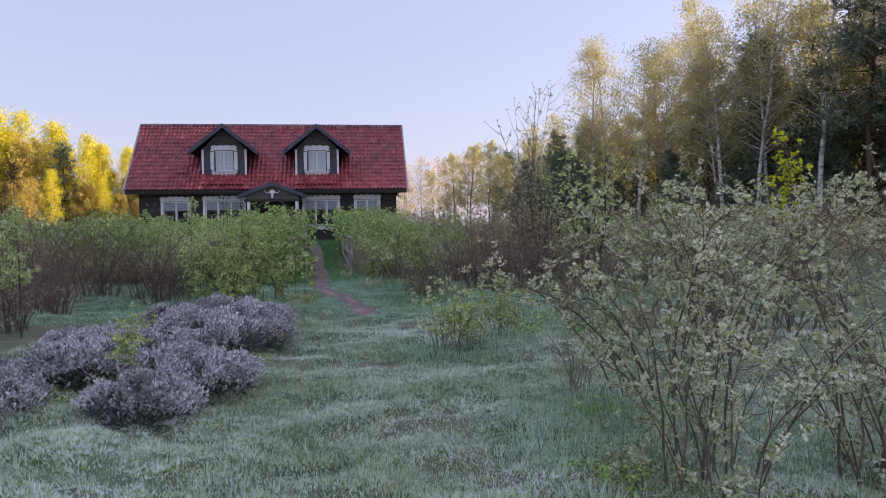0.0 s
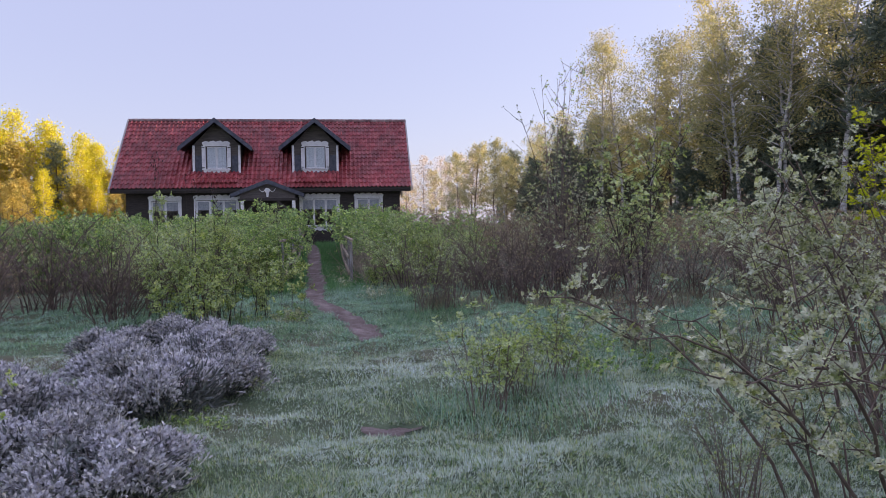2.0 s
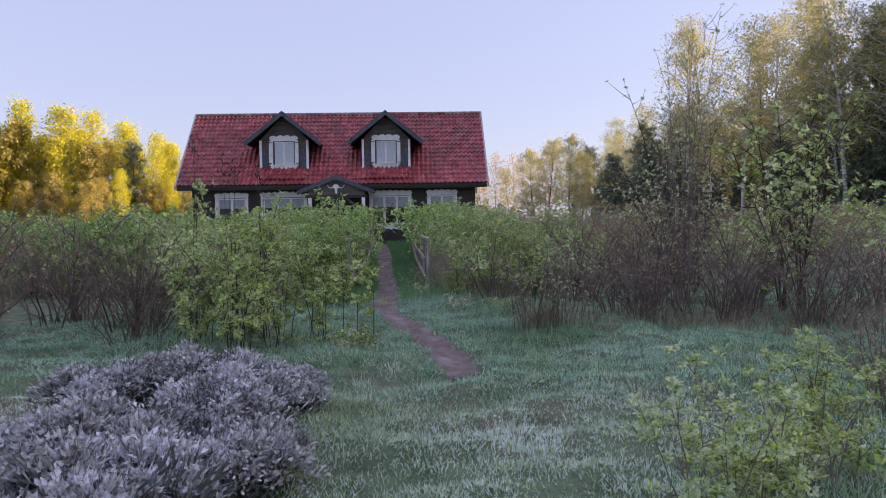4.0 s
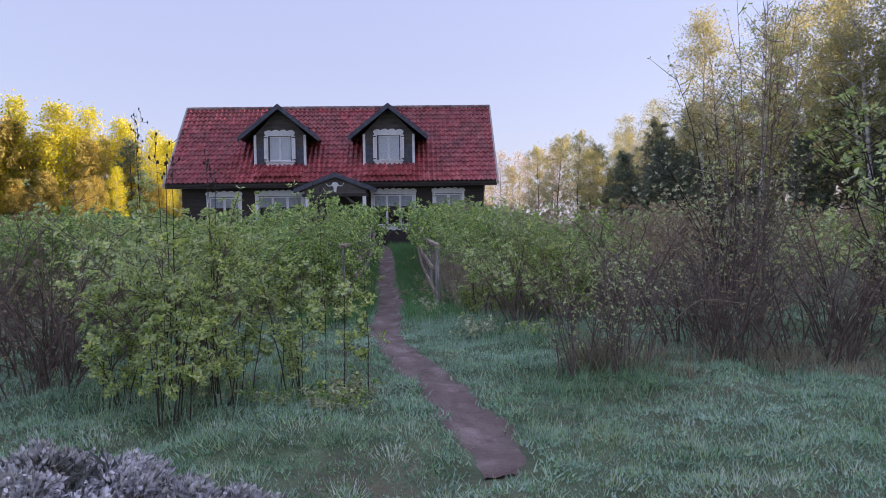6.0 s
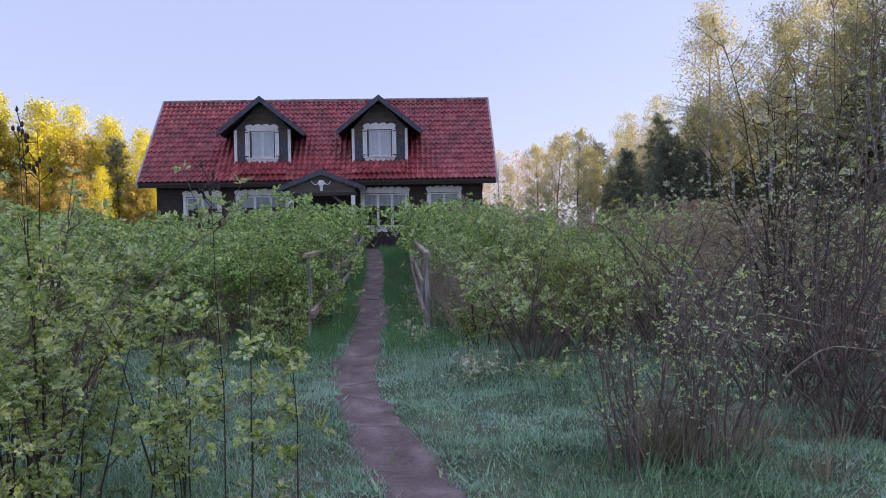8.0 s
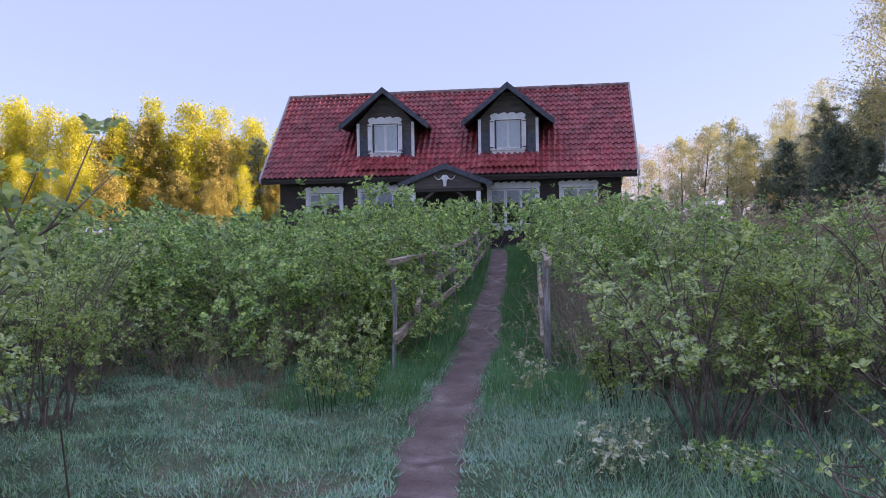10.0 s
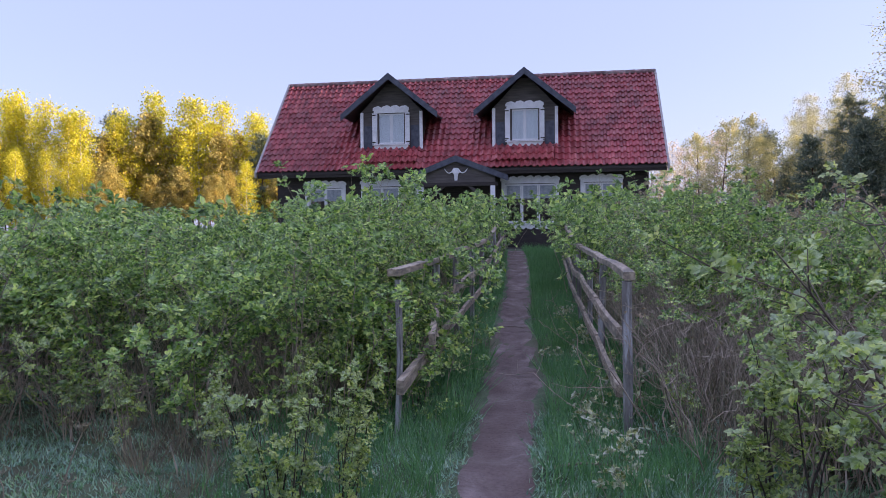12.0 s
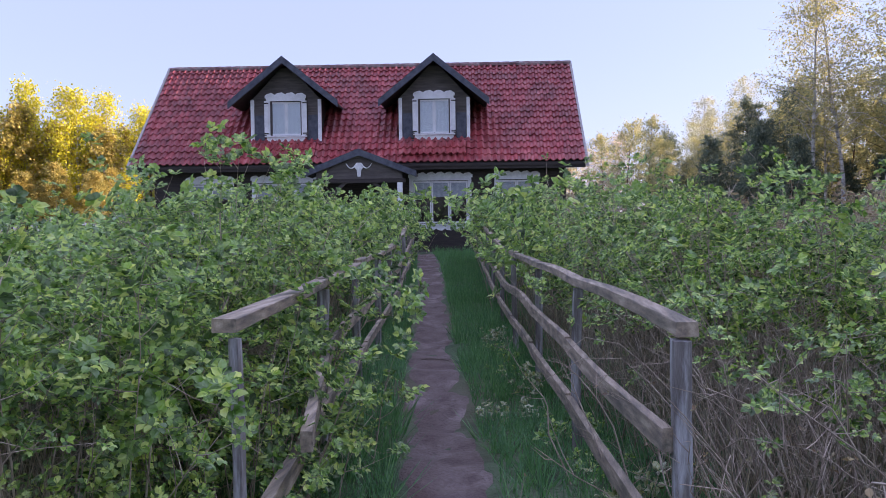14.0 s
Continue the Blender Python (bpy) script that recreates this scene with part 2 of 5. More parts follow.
for a, b in ((g_fres.outputs[0], g_mix.inputs[0]), (g_clear.outputs[0], g_mix.inputs[1]), (g_gloss.outputs[0], g_mix.inputs[2]), (g_mix.outputs[0], gn["Material Output"].inputs[0])):
    gl.new(a, b)

# ---- building helpers ----
UP = np.array([0.0, 0.0, 1.0])


class Geo:
    """Gathers vertices and faces and makes one mesh of them."""

    def __init__(self):
        self.v, self.f, self.n = [], [], 0

    def add(self, v, *faces):
        v = np.asarray(v, float).reshape(-1, 3)
        for f in faces:
            self.f.append(np.asarray(f, int) + self.n)
        self.v.append(v)
        self.n += len(v)

    def box(self, x0, x1, y0, y1, z0, z1):
        v = [(x, y, z) for z in (z0, z1) for y in (y0, y1) for x in (x0, x1)]
        self.add(v, [(0, 2, 3, 1), (4, 5, 7, 6), (0, 1, 5, 4), (2, 6, 7, 3), (0, 4, 6, 2), (1, 3, 7, 5)])

    def prism(self, outline, axis, a, b):
        """A polygon in the two other axes, drawn out along axis (0 or 1) from a to b."""
        k = len(outline)
        rows = []
        for d in (a, b):
            for p, q in outline:
                rows.append((d, p, q) if axis == 0 else (p, d, q))
        self.add(rows, [(i, (i + 1) % k, k + (i + 1) % k, k + i) for i in range(k)])
        self.f.append(np.array([list(range(k))]) + self.n - 2 * k)
        self.f.append(np.array([list(range(2 * k - 1, k - 1, -1))]) + self.n - 2 * k)

    def tube(self, pts, radii, sides=4):
        pts = np.asarray(pts, float)
        d = np.gradient(pts, axis=0)
        d /= np.linalg.norm(d, axis=1)[:, None] + 1e-9
        ref = np.array([1.0, 0.3, 0.1]) if abs(d[0, 2]) > 0.7 else UP
        s = np.cross(d, ref)
        s /= np.linalg.norm(s, axis=1)[:, None] + 1e-9
        u = np.cross(s, d)
        a = np.arange(sides) * 2 * math.pi / sides
        ring = pts[:, None] + np.asarray(radii, float)[:, None, None] * (np.cos(a)[None, :, None] * s[:, None] + np.sin(a)[None, :, None] * u[:, None])
        i, j = np.meshgrid(np.arange(len(pts) - 1), np.arange(sides), indexing="ij")
        i, j = i.ravel(), j.ravel()
        k = (j + 1) % sides
        self.add(ring, np.stack([i * sides + j, i * sides + k, (i + 1) * sides + k, (i + 1) * sides + j], 1))

    def leaves(self, p, d, length, width, rng, flat=0.5, face=None, oval=False):
        """Leaves at p along d, each folded a little along its rib; oval ones have a rounder blade."""
        p, d = np.asarray(p, float), np.asarray(d, float)
        c = len(p)
        d = d / (np.linalg.norm(d, axis=1)[:, None] + 1e-9)
        nrm = rng.normal(size=(c, 3)) * (1 - flat) + UP * flat if face is None else face
        s = np.cross(d, nrm)
        s /= np.linalg.norm(s, axis=1)[:, None] + 1e-9
        nn = np.cross(s, d)
        L, W = np.asarray(length).reshape(-1, 1), np.asarray(width).reshape(-1, 1)
        if oval:
            v = np.stack([p] + [p + d * L * f + e * s * W * w + nn * W * 0.4 * w for e, f, w in ((1, 0.3, 0.95), (1, 0.72, 0.8))] + [p + d * L - nn * W * 0.25]
                         + [p + d * L * f + e * s * W * w + nn * W * 0.4 * w for e, f, w in ((-1, 0.72, 0.8), (-1, 0.3, 0.95))], 1)
            b = np.arange(c)[:, None] * 6
            self.add(v, np.concatenate([b + [0, 1, 2, 3], b + [0, 3, 4, 5]]))
            return
        v = np.stack([p, p + d * L * 0.5 + s * W + nn * W * 0.35, p + d * L, p + d * L * 0.5 - s * W + nn * W * 0.35], 1)
        b = np.arange(c)[:, None] * 4
        self.add(v, np.concatenate([b + [0, 1, 2], b + [0, 2, 3]]))

    def rosettes(self, p, axis, radius, leaves, rng, pinnate=True):
        """Shoot tips: a cup of leaves round each axis, every leaf of five leaflets or a single blade."""
        p, axis = np.asarray(p, float), np.asarray(axis, float)
        axis = axis / (np.linalg.norm(axis, axis=1)[:, None] + 1e-9)
        n = len(p)
        a = np.cross(axis, rng.normal(size=(n, 3)))
        a /= np.linalg.norm(a, axis=1)[:, None] + 1e-9
        b = np.cross(axis, a)
        R0 = np.asarray(radius, float).reshape(-1, 1) * np.ones((n, 1))
        for i in range(leaves):
            ph = (2 * math.pi * i / leaves + rng.normal(0, 0.4, n))[:, None]
            el = (rng.uniform(-0.15, 0.9, n) + 0.12 * (i % 2))[:, None]
            rad = np.cos(ph) * a + np.sin(ph) * b
            d = np.cos(el) * rad + np.sin(el) * axis
            face = np.cos(el) * axis - np.sin(el) * rad + rng.normal(0, 0.25, (n, 3))
            R = R0 * rng.uniform(0.65, 1.15, (n, 1))
            if not pinnate:
                self.leaves(p + d * R * 0.12, d, R * 0.9, R * 0.3, rng, face=face, oval=True)
                continue
            side = np.cross(d, face)
            side /= np.linalg.norm(side, axis=1)[:, None] + 1e-9
            self.leaves(p + d * R * 0.55, d, R * 0.5, R * 0.17, rng, face=face, oval=True)
            for f in (0.28, 0.55):
                for e in (-1, 1):
                    self.leaves(p + d * R * f, d * 0.55 + e * side * 0.85, R * (0.3 + 0.2 * f), R * 0.15, rng, face=face, oval=True)

    def blades(self, p, d, height, width, rng):
        """Single pointed blades standing at p and leaning along d."""
        c = len(p)
        a = rng.uniform(0, 2 * math.pi, c)
        s = np.stack([np.cos(a), np.sin(a), np.zeros(c)], 1) * np.asarray(width).reshape(-1, 1)
        v = np.stack([p - s, p + s, p + d * np.asarray(height).reshape(-1, 1)], 1)
        self.add(v, np.arange(c)[:, None] * 3 + [0, 1, 2])

    def mesh(self, name, mat, smooth=False):
        me = bpy.data.meshes.new(name)
        v = np.concatenate(self.v)
        sizes = np.concatenate([np.full(len(f), f.shape[1]) for f in self.f])
        loops = np.concatenate([f.ravel() for f in self.f])
        me.vertices.add(len(v))
        me.vertices.foreach_set("co", v.ravel())
        me.loops.add(len(loops))
        me.loops.foreach_set("vertex_index", loops)
        me.polygons.add(len(sizes))
        me.polygons.foreach_set("loop_start", np.concatenate([[0], np.cumsum(sizes)[:-1]]))
        me.polygons.foreach_set("loop_total", sizes)
        me.polygons.foreach_set("use_smooth", np.full(len(sizes), smooth))
        me.update(calc_edges=True)
        me.materials.append(mat)
        return me


def thing(name, m, label, category, group="", kind=""):
    ob = new(name)
    ob.matrix_basis = m
    return tagged(ob, label, category, group, kind)


def part(name, geo, mat, parent, label="", smooth=False, kind=""):
    ob = new(name, geo.mesh(name, mat, smooth) if isinstance(geo, Geo) else geo)
    ob.parent = parent
    return tagged(ob, label, kind=kind)


def smooth01(t):
    t = np.clip(t, 0, 1)
    return t * t * (3 - 2 * t)


def hummock(x, y):
    """Uneven lumps of the lawn, from 0 to 1."""
    a = np.sin(3.3 * x + 1.7 * np.sin(2.1 * y)) * np.sin(3.9 * y + 1.3 * np.sin(2.7 * x))
    b = np.sin(8.1 * x + 2.0 * np.sin(5.3 * y + x)) * np.sin(9.3 * y + 1.7 * np.sin(6.1 * x))
    return np.clip(0.5 + 0.34 * a + 0.26 * b, 0, 1)


def ground_z(x, y):
    """The meadow is level and climbs a little towards the house."""
    x, y = np.asarray(x, float), np.asarray(y, float)
    z = 0.58 * smooth01((y - 26) / 13)
    near = np.exp(-((x + 1) / 25) ** 2 - ((y - 12) / 30) ** 2)
    return z + near * (0.065 * hummock(x, y) + 0.03 * np.sin(x * 1.9 + 0.7 * np.sin(y * 1.3)) + 0.028 * np.sin(y * 2.3 + x) + 0.018 * np.sin(x * 5.1 - y * 3.7) + 0.018 * np.sin(y * 7.3 + 1.7 * np.sin(x * 3.1)))


PATH_Y = np.array([12.0, 13.7, 15.6, 17.0, 19.3, 21.1, 23.1, 26.2, 29.1, 33.0, 37.5, 40.6])
PATH_X = np.array([-1.25, -1.72, -2.46, -2.88, -3.27, -3.53, -3.92, -4.53, -5.03, -5.75, -6.65, -7.4])


def path_off(x, y):
    """Distance from the middle of the trodden path; large before it begins."""
    d = np.abs(x - np.interp(y, PATH_Y, PATH_X))
    return np.where((y < 11.6) | (y > 41), 9.0, d)


# ---- ground and path ----
def axis_steps(parts):
    return np.concatenate([np.arange(a, b, s) for a, b, s in parts])


gx = axis_steps([(-1500, -300, 200), (-300, -60, 30), (-60, -12, 4), (-12, -7, 0.25), (-7, 7, 0.12), (7, 60, 2.65), (60, 300, 30), (300, 1501, 200)])
gy = axis_steps([(-1500, -300, 200), (-300, -20, 20), (-20, 0, 2), (0, 2, 0.25), (2, 22, 0.12), (22, 42, 0.2), (42, 60, 2), (60, 300, 20), (300, 1701, 200)])
GX, GY = np.meshgrid(gx, gy)
po = path_off(GX, GY)
GZ = ground_z(GX, GY) - 0.035 * smooth01(1 - po / 0.45)
g = Geo()
nx = len(gx)
ii, jj = np.meshgrid(np.arange(len(gy) - 1), np.arange(nx - 1), indexing="ij")
q = (ii * nx + jj).ravel()
g.add(np.stack([GX, GY, GZ], -1), np.stack([q, q + 1, q + nx + 1, q + nx], 1))
ground = tagged(new("ground", g.mesh("ground", M_soil, True)), "frosty meadow soil under short grass", "ground", kind="structure")

rng = np.random.default_rng(3)
g = Geo()
ys = np.arange(11.7, 40.7, 0.12)
xs = np.interp(ys, PATH_Y, PATH_X)
half = np.interp(ys, [11.7, 12.3, 14, 20, 30, 40], [0.08, 0.28, 0.27, 0.24, 0.26, 0.34])
cols = np.linspace(-1, 1, 9)
edge = 1 + 0.16 * np.sin(ys * 2.7) * np.sin(ys * 0.9 + 1) + 0.1 * np.sin(ys * 6.1 + 2 * np.sin(ys)) + rng.normal(0, 0.05, len(ys))
X = xs[:, None] + cols * (half * edge)[:, None]
Y = np.repeat(ys[:, None], 9, 1)
Z = ground_z(X, Y) - 0.035 * smooth01(1 - path_off(X, Y) / 0.45) + 0.012 + 0.012 * (cols ** 2) * np.sin(Y * 6) - 0.02 * (np.abs(cols) > 0.99) + rng.normal(0, 0.003, X.shape)
ii, jj = np.meshgrid(np.arange(len(ys) - 1), np.arange(8), indexing="ij")
q = (ii * 9 + jj).ravel()
g.add(np.stack([X, Y, Z], -1), np.stack([q, q + 1, q + 10, q + 9], 1))
tagged(new("path", g.mesh("path", M_path, True)), "narrow trodden path of bare brown earth", "path", kind="structure")
g = Geo()
a = np.linspace(0, 2 * math.pi, 25)[:-1]
r = 0.21 * (1 + 0.25 * np.sin(3 * a) + 0.15 * np.sin(5 * a + 1))
px, py = -0.68 + r * np.cos(a) * 0.9, 7.75 + r * np.sin(a) * 0.8
g.add(np.vstack([[(-0.68, 7.75, ground_z(-0.68, 7.75) + 0.02)], np.stack([px, py, ground_z(px, py) + 0.006], 1)]), [(0, i + 1, (i + 1) % 24 + 1) for i in range(24)])
tagged(new("bare_patch", g.mesh("bare_patch", M_path)), "bare earth patch worn into the lawn", "ground", kind="structure")

# ---- house ----
# local frame: u along the front, v into the house, w up; the front eave lies on v = 0
HL, EAVE, RIDGE, RV, WALL, BASE = 15.6, 3.64, 7.72, 3.82, 0.6, 0.35
house = thing("house", pose(-17.525, 40.30, 0, 0, 0, 7.56), "dark timber country house with a red pantile roof and two dormers", "house")
SL = math.hypot(RV, RIDGE - EAVE)
SV, SW = RV / SL, (RIDGE - EAVE) / SL


def roof_w(v):
    return EAVE + (RIDGE - EAVE) * v / RV


WINDOWS = [(1.72, 3.46, 1.45, 3.28, 2), (4.02, 6.45, 1.45, 3.3, 3), (9.54, 11.78, 1.36, 3.32, 3), (12.5, 14.12, 1.45, 3.33, 2)]
HOLES = [(a + 0.17, b - 0.17, c + 0.22, d - 0.27) for a, b, c, d, k in WINDOWS] + [(7.5, 8.6, BASE + 0.35, 2.75)]
HOLES.sort()

# front wall of horizontal boards with the openings left free
def wall_piece(x0, x1, z0, z1):
    g = Geo()
    g.box(x0, x1, WALL, WALL + 0.2, z0, z1)
    part("wall", g, M_dark, house)


x = 0.62
for a, b, c, d in HOLES:
    wall_piece(x, a, BASE, 3.9)
    wall_piece(a, b, BASE, c)
    wall_piece(a, b, d, 3.9)
    x = b
wall_piece(x, 15.0, BASE, 3.9)
BACK = 2 * RV - WALL
for u in (0.62, 14.8):
    g = Geo()
    g.prism([(WALL + 0.2, BASE), (BACK, BASE), (BACK, 3.9), (RV, RIDGE - 0.25), (WALL + 0.2, roof_w(WALL) - 0.05)], 0, u, u + 0.2)
    part("gable_wall", g, M_dark, house)
g = Geo()
g.box(0.82, 14.8, BACK - 0.2, BACK, BASE, 3.9)
part("back_wall", g, M_dark, house)
g = Geo()
g.box(0.82, 14.8, WALL + 0.2, BACK - 0.2, 0.62, 0.7)
g.box(0.82, 14.8, WALL + 0.2, BACK - 0.2, 3.5, 3.58)
g.box(0.82, 14.8, 3.6, 3.7, 0.7, 3.5)
for u in (3.72, 7.0, 9.1, 12.1):
    g.box(u, u + 0.1, WALL + 0.2, 3.6, 0.7, 3.5)
part("room", g, M_room, house)
g = Geo()
for k in range(13):
    w = BASE + 0.34 + k * 0.235
    xs0 = 0.6
    for a, b, c, d in HOLES + [(15.02, 15.02, 0, 0)]:
        if c - 0.25 < w + 0.115 < d + 0.3 or a == b:
            g.box(xs0, a - 0.2 if a != b else 15.02, WALL - 0.022, WALL - 0.002, w, w + 0.22)
            xs0 = b + 0.2
part("cladding", g, M_dark, house, "dark brown horizontal boards", kind="stuff")
g = Geo()
g.box(0.5, 15.1, WALL - 0.08, WALL - 0.024, 0.2, BASE + 0.3)
part("plinth", g, M_panel, house)

# roof
roof_geo = Geo()
t = 0.12
roof_geo.prism([(0.0, EAVE - t), (0.0, EAVE - 0.03), (RV, RIDGE - 0.03), (2 * RV, EAVE - 0.03), (2 * RV, EAVE - t), (RV, RIDGE - t - 0.05)], 0, 0.02, HL - 0.02)
roof = part("roof", roof_geo, M_dark, house)
COLS, ROWS_T = 68, 17
tw, th = HL / COLS, SL / ROWS_T


def tile_profile():
    """One S-shaped pantile: across u, up the slope s, n out of the slope."""
    v, f = [], []
    prof = [(0.0, 0.012), (0.18, 0.0), (0.42, 0.01), (0.6, 0.055), (0.8, 0.078), (1.0, 0.04), (1.08, 0.014)]
    for s, lift in ((0.0, 0.045), (1.12, 0.0)):
        for p, h in prof:
            v.append((p * tw, s * th, h + lift))
    for p, h in prof:
        v.append((p * tw, 0.0, h + 0.01))
    k = len(prof)
    for i in range(k - 1):
        f.append((i, i + 1, k + i + 1, k + i))
        f.append((2 * k + i, 2 * k + i + 1, i + 1, i))
    return np.array(v), np.array(f)


tile_v, tile_f = tile_profile()
tg = Geo()
tg.add(tile_v, tile_f)
tile_mesh = tg.mesh("tile", M_tile)
TURN_ROOF = Matrix(((1, 0, 0, 0), (0, SV, -SW, 0), (0, SW, SV, 0), (0, 0, 0, 1)))
turn_np = np.array(TURN_ROOF)[:3, :3]
rng = np.random.default_rng(11)
DORMERS = (5.25, 10.47)
FACE_V, FACE_HALF = 0.85, 1.22
rest = Geo()
tile_jobs = []
for row in range(ROWS_T):
    for col in range(COLS):
        u, s = col * tw, row * th
        v = s * SV
        inside = False
        for du in DORMERS:
            if abs(u + tw / 2 - du) < FACE_HALF + 0.02 and FACE_V - 0.15 < v and roof_w(v) < 6.3:
                inside = True
        if inside:
            continue
        if 4 <= col and row < 5 and u > 3.0 and len(tile_jobs) < 290:
            tile_jobs.append((u, s))
        else:
            wob = rng.normal(0, 0.004)
            p = (tile_v + (u, s + rng.normal(0, 0.006), 0.0 + wob)) @ turn_np.T + (0, 0, EAVE)
            rest.add(p, tile_f)
part("tiles", rest, M_tile, roof, "red clay pantiles", kind="stuff")
back = Geo()
back.box(0, HL, 0, SL, 0, 0.05)
bo = part("back_slope", back, M_tile, roof)
bo.matrix_basis = Matrix.Translation((HL, 2 * RV, EAVE)) @ Matrix.Rotation(math.pi, 4, 'Z') @ TURN_ROOF
for k in range(40):
    g = Geo()
    u0 = k * HL / 40
    a = np.linspace(-0.2, math.pi + 0.2, 7)
    ring = [(u0 + (0 if e == 0 else HL / 40 * 1.08), RV + 0.13 * math.cos(x), RIDGE - 0.02 + (0.13 + 0.015 * e) * math.sin(x) + 0.01) for e in (0, 1) for x in a]
    g.add(ring, [(i, i + 1, 8 + i, 7 + i) for i in range(6)])
    part("ridge_tile", g, M_ridge, roof)
for u, nm in ((-0.09, "bargeboard"), (HL + 0.01, "bargeboard")):
    g = Geo()
    g.prism([(-0.06, EAVE - 0.2), (-0.06, EAVE + 0.02), (RV, RIDGE + 0.12), (2 * RV, EAVE + 0.02), (2 * RV, EAVE - 0.2), (RV, RIDGE - 0.14)], 0, u, u + 0.08)
    part(nm, g, M_barge, house, "pale grey weathered bargeboard")
g = Geo()
g.box(0.0, HL, 0.04, 0.08, EAVE - 0.22, EAVE - 0.1)
g.box(0.0, HL, 0.1, WALL, EAVE - 0.16, EAVE - 0.11)
part("fascia", g, M_dark, house)


def lace_strip(g, u0, u1, w0, w1, v, teeth, up=True):
    """A fretwork board with a scalloped edge."""
    n = teeth * 6
    us = np.linspace(u0, u1, n + 1)
    ph = (us - u0) / (u1 - u0) * teeth * math.pi
    tip = np.abs(np.sin(ph)) * 0.5 + np.abs(np.sin(ph * 2 + 0.6)) * 0.22 + 0.15 * np.cos((us - (u0 + u1) / 2) / (u1 - u0) * math.pi) * 2
    tip = np.clip(tip, 0.05, 1.0)
    if up:
        lo, hi = np.full(n + 1, w0), w0 + (w1 - w0) * (0.35 + 0.65 * tip)
    else:
        hi, lo = np.full(n + 1, w1), w1 - (w1 - w0) * (0.45 + 0.55 * tip)
    rows = [np.stack([us, np.full(n + 1, vv), ww], 1) for vv, ww in ((v, lo), (v, hi), (v + 0.03, hi), (v + 0.03, lo))]
    k = n + 1
    i = np.arange(n)
    g.add(np.concatenate(rows), *[np.stack([a * k + i, a * k + i + 1, b * k + i + 1, b * k + i], 1) for a, b in ((0, 1), (1, 2), (2, 3), (3, 0))])


def window(name, u0, u1, w0, w1, v, lights, label, curtain, shutters=False):
    """A white casement in its opening: fretwork surround, sashes with bars, panes, sill and curtain."""
    win = new(name)
    win.parent = house
    tagged(win, label)
    a, b, c, d = u0 + 0.17, u1 - 0.17, w0 + 0.22, w1 - 0.27
    f = Geo()
    f.box(a - 0.13, a, v - 0.05, v + 0.02, c - 0.02, d + 0.02)
    f.box(b, b + 0.13, v - 0.05, v + 0.02, c - 0.02, d + 0.02)
    f.box(a - 0.13, b + 0.13, v - 0.055, v + 0.02, d + 0.02, d + 0.12)
    part("window_frame", f, M_white, win)
    f = Geo()
    lace_strip(f, u0, u1, d + 0.12, w1 + 0.06, v - 0.06, max(3, int((u1 - u0) / 0.3)))
    part("fretwork_head", f, M_white, win, "white carved fretwork board")
    f = Geo()
    lace_strip(f, u0 + 0.05, u1 - 0.05, w0 - 0.04, c - 0.02, v - 0.06, max(3, int((u1 - u0) / 0.3)), False)
    part("fretwork_apron", f, M_white, win, "white carved fretwork board")
    f = Geo()
    f.box(a - 0.18, b + 0.18, v - 0.12, v - 0.002, c - 0.06, c - 0.022)
    part("window_sill", f, M_white, win)
    step = (b - a) / lights
    for i in range(lights):
        s = Geo()
        p, q2 = a + i * step + 0.005, a + (i + 1) * step - 0.005
        for box in ((p, p + 0.05, c, d), (q2 - 0.05, q2, c, d), (p + 0.05, q2 - 0.05, c, c + 0.06), (p + 0.05, q2 - 0.05, d - 0.06, d)):
            s.box(box[0], box[1], v + 0.022, v + 0.07, box[2], box[3])
        part("sash", s, M_white, win)
        s = Geo()
        s.box(p + 0.05, q2 - 0.05, v + 0.04, v + 0.044, c + 0.06, d - 0.06)
        part("pane", s, M_glass, win).visible_shadow = False
    n = 60
    us = np.linspace(a + 0.03, b - 0.03, n)
    vv = v + 0.054 + 0.004 * np.sin(us * 38 + np.sin(us * 7))
    low = c + (d - c) * (1 - curtain) + 0.012 * np.abs(np.sin(us * 16))
    s = Geo()
    rows = np.concatenate([np.stack([us, vv, low], 1), np.stack([us, vv, np.full(n, d)], 1), np.stack([us, vv + 0.006, np.full(n, d)], 1), np.stack([us, vv + 0.006, low], 1)])
    i = np.arange(n - 1)
    s.add(rows, np.stack([i, i + 1, n + i + 1, n + i], 1), np.stack([2 * n + i, 2 * n + i + 1, 3 * n + i + 1, 3 * n + i], 1))
    part("curtain", s, M_lace if shutters else M_net, win, "gathered curtain, whitened for sky reflected in the panes" if shutters else "grey net half-curtain", True)
    if shutters:
        for e0, e1 in ((u0 - 0.02, u0 + 0.12), (u1 - 0.12, u1 + 0.02)):
            s = Geo()
            s.box(e0, e1, v - 0.08, v - 0.056, c + 0.02, d + 0.02)
            s.box(e0 + 0.02, e1 - 0.02, v - 0.092, v - 0.08, c + 0.1, d - 0.08)
            part("shutter", s, M_white, win)
            for w in (c + 0.06, d - 0.06):
                s = Geo()
                s.box(e0 - 0.005, e1 + 0.005, v - 0.1, v - 0.093, w - 0.02, w + 0.02)
                part("hinge", s, M_dark, win)
    return win


for (u0, u1, w0, w1, k) in WINDOWS:
    window("window", u0, u1, w0, w1, WALL, k, "white casement window with carved fretwork surround", 0.38)

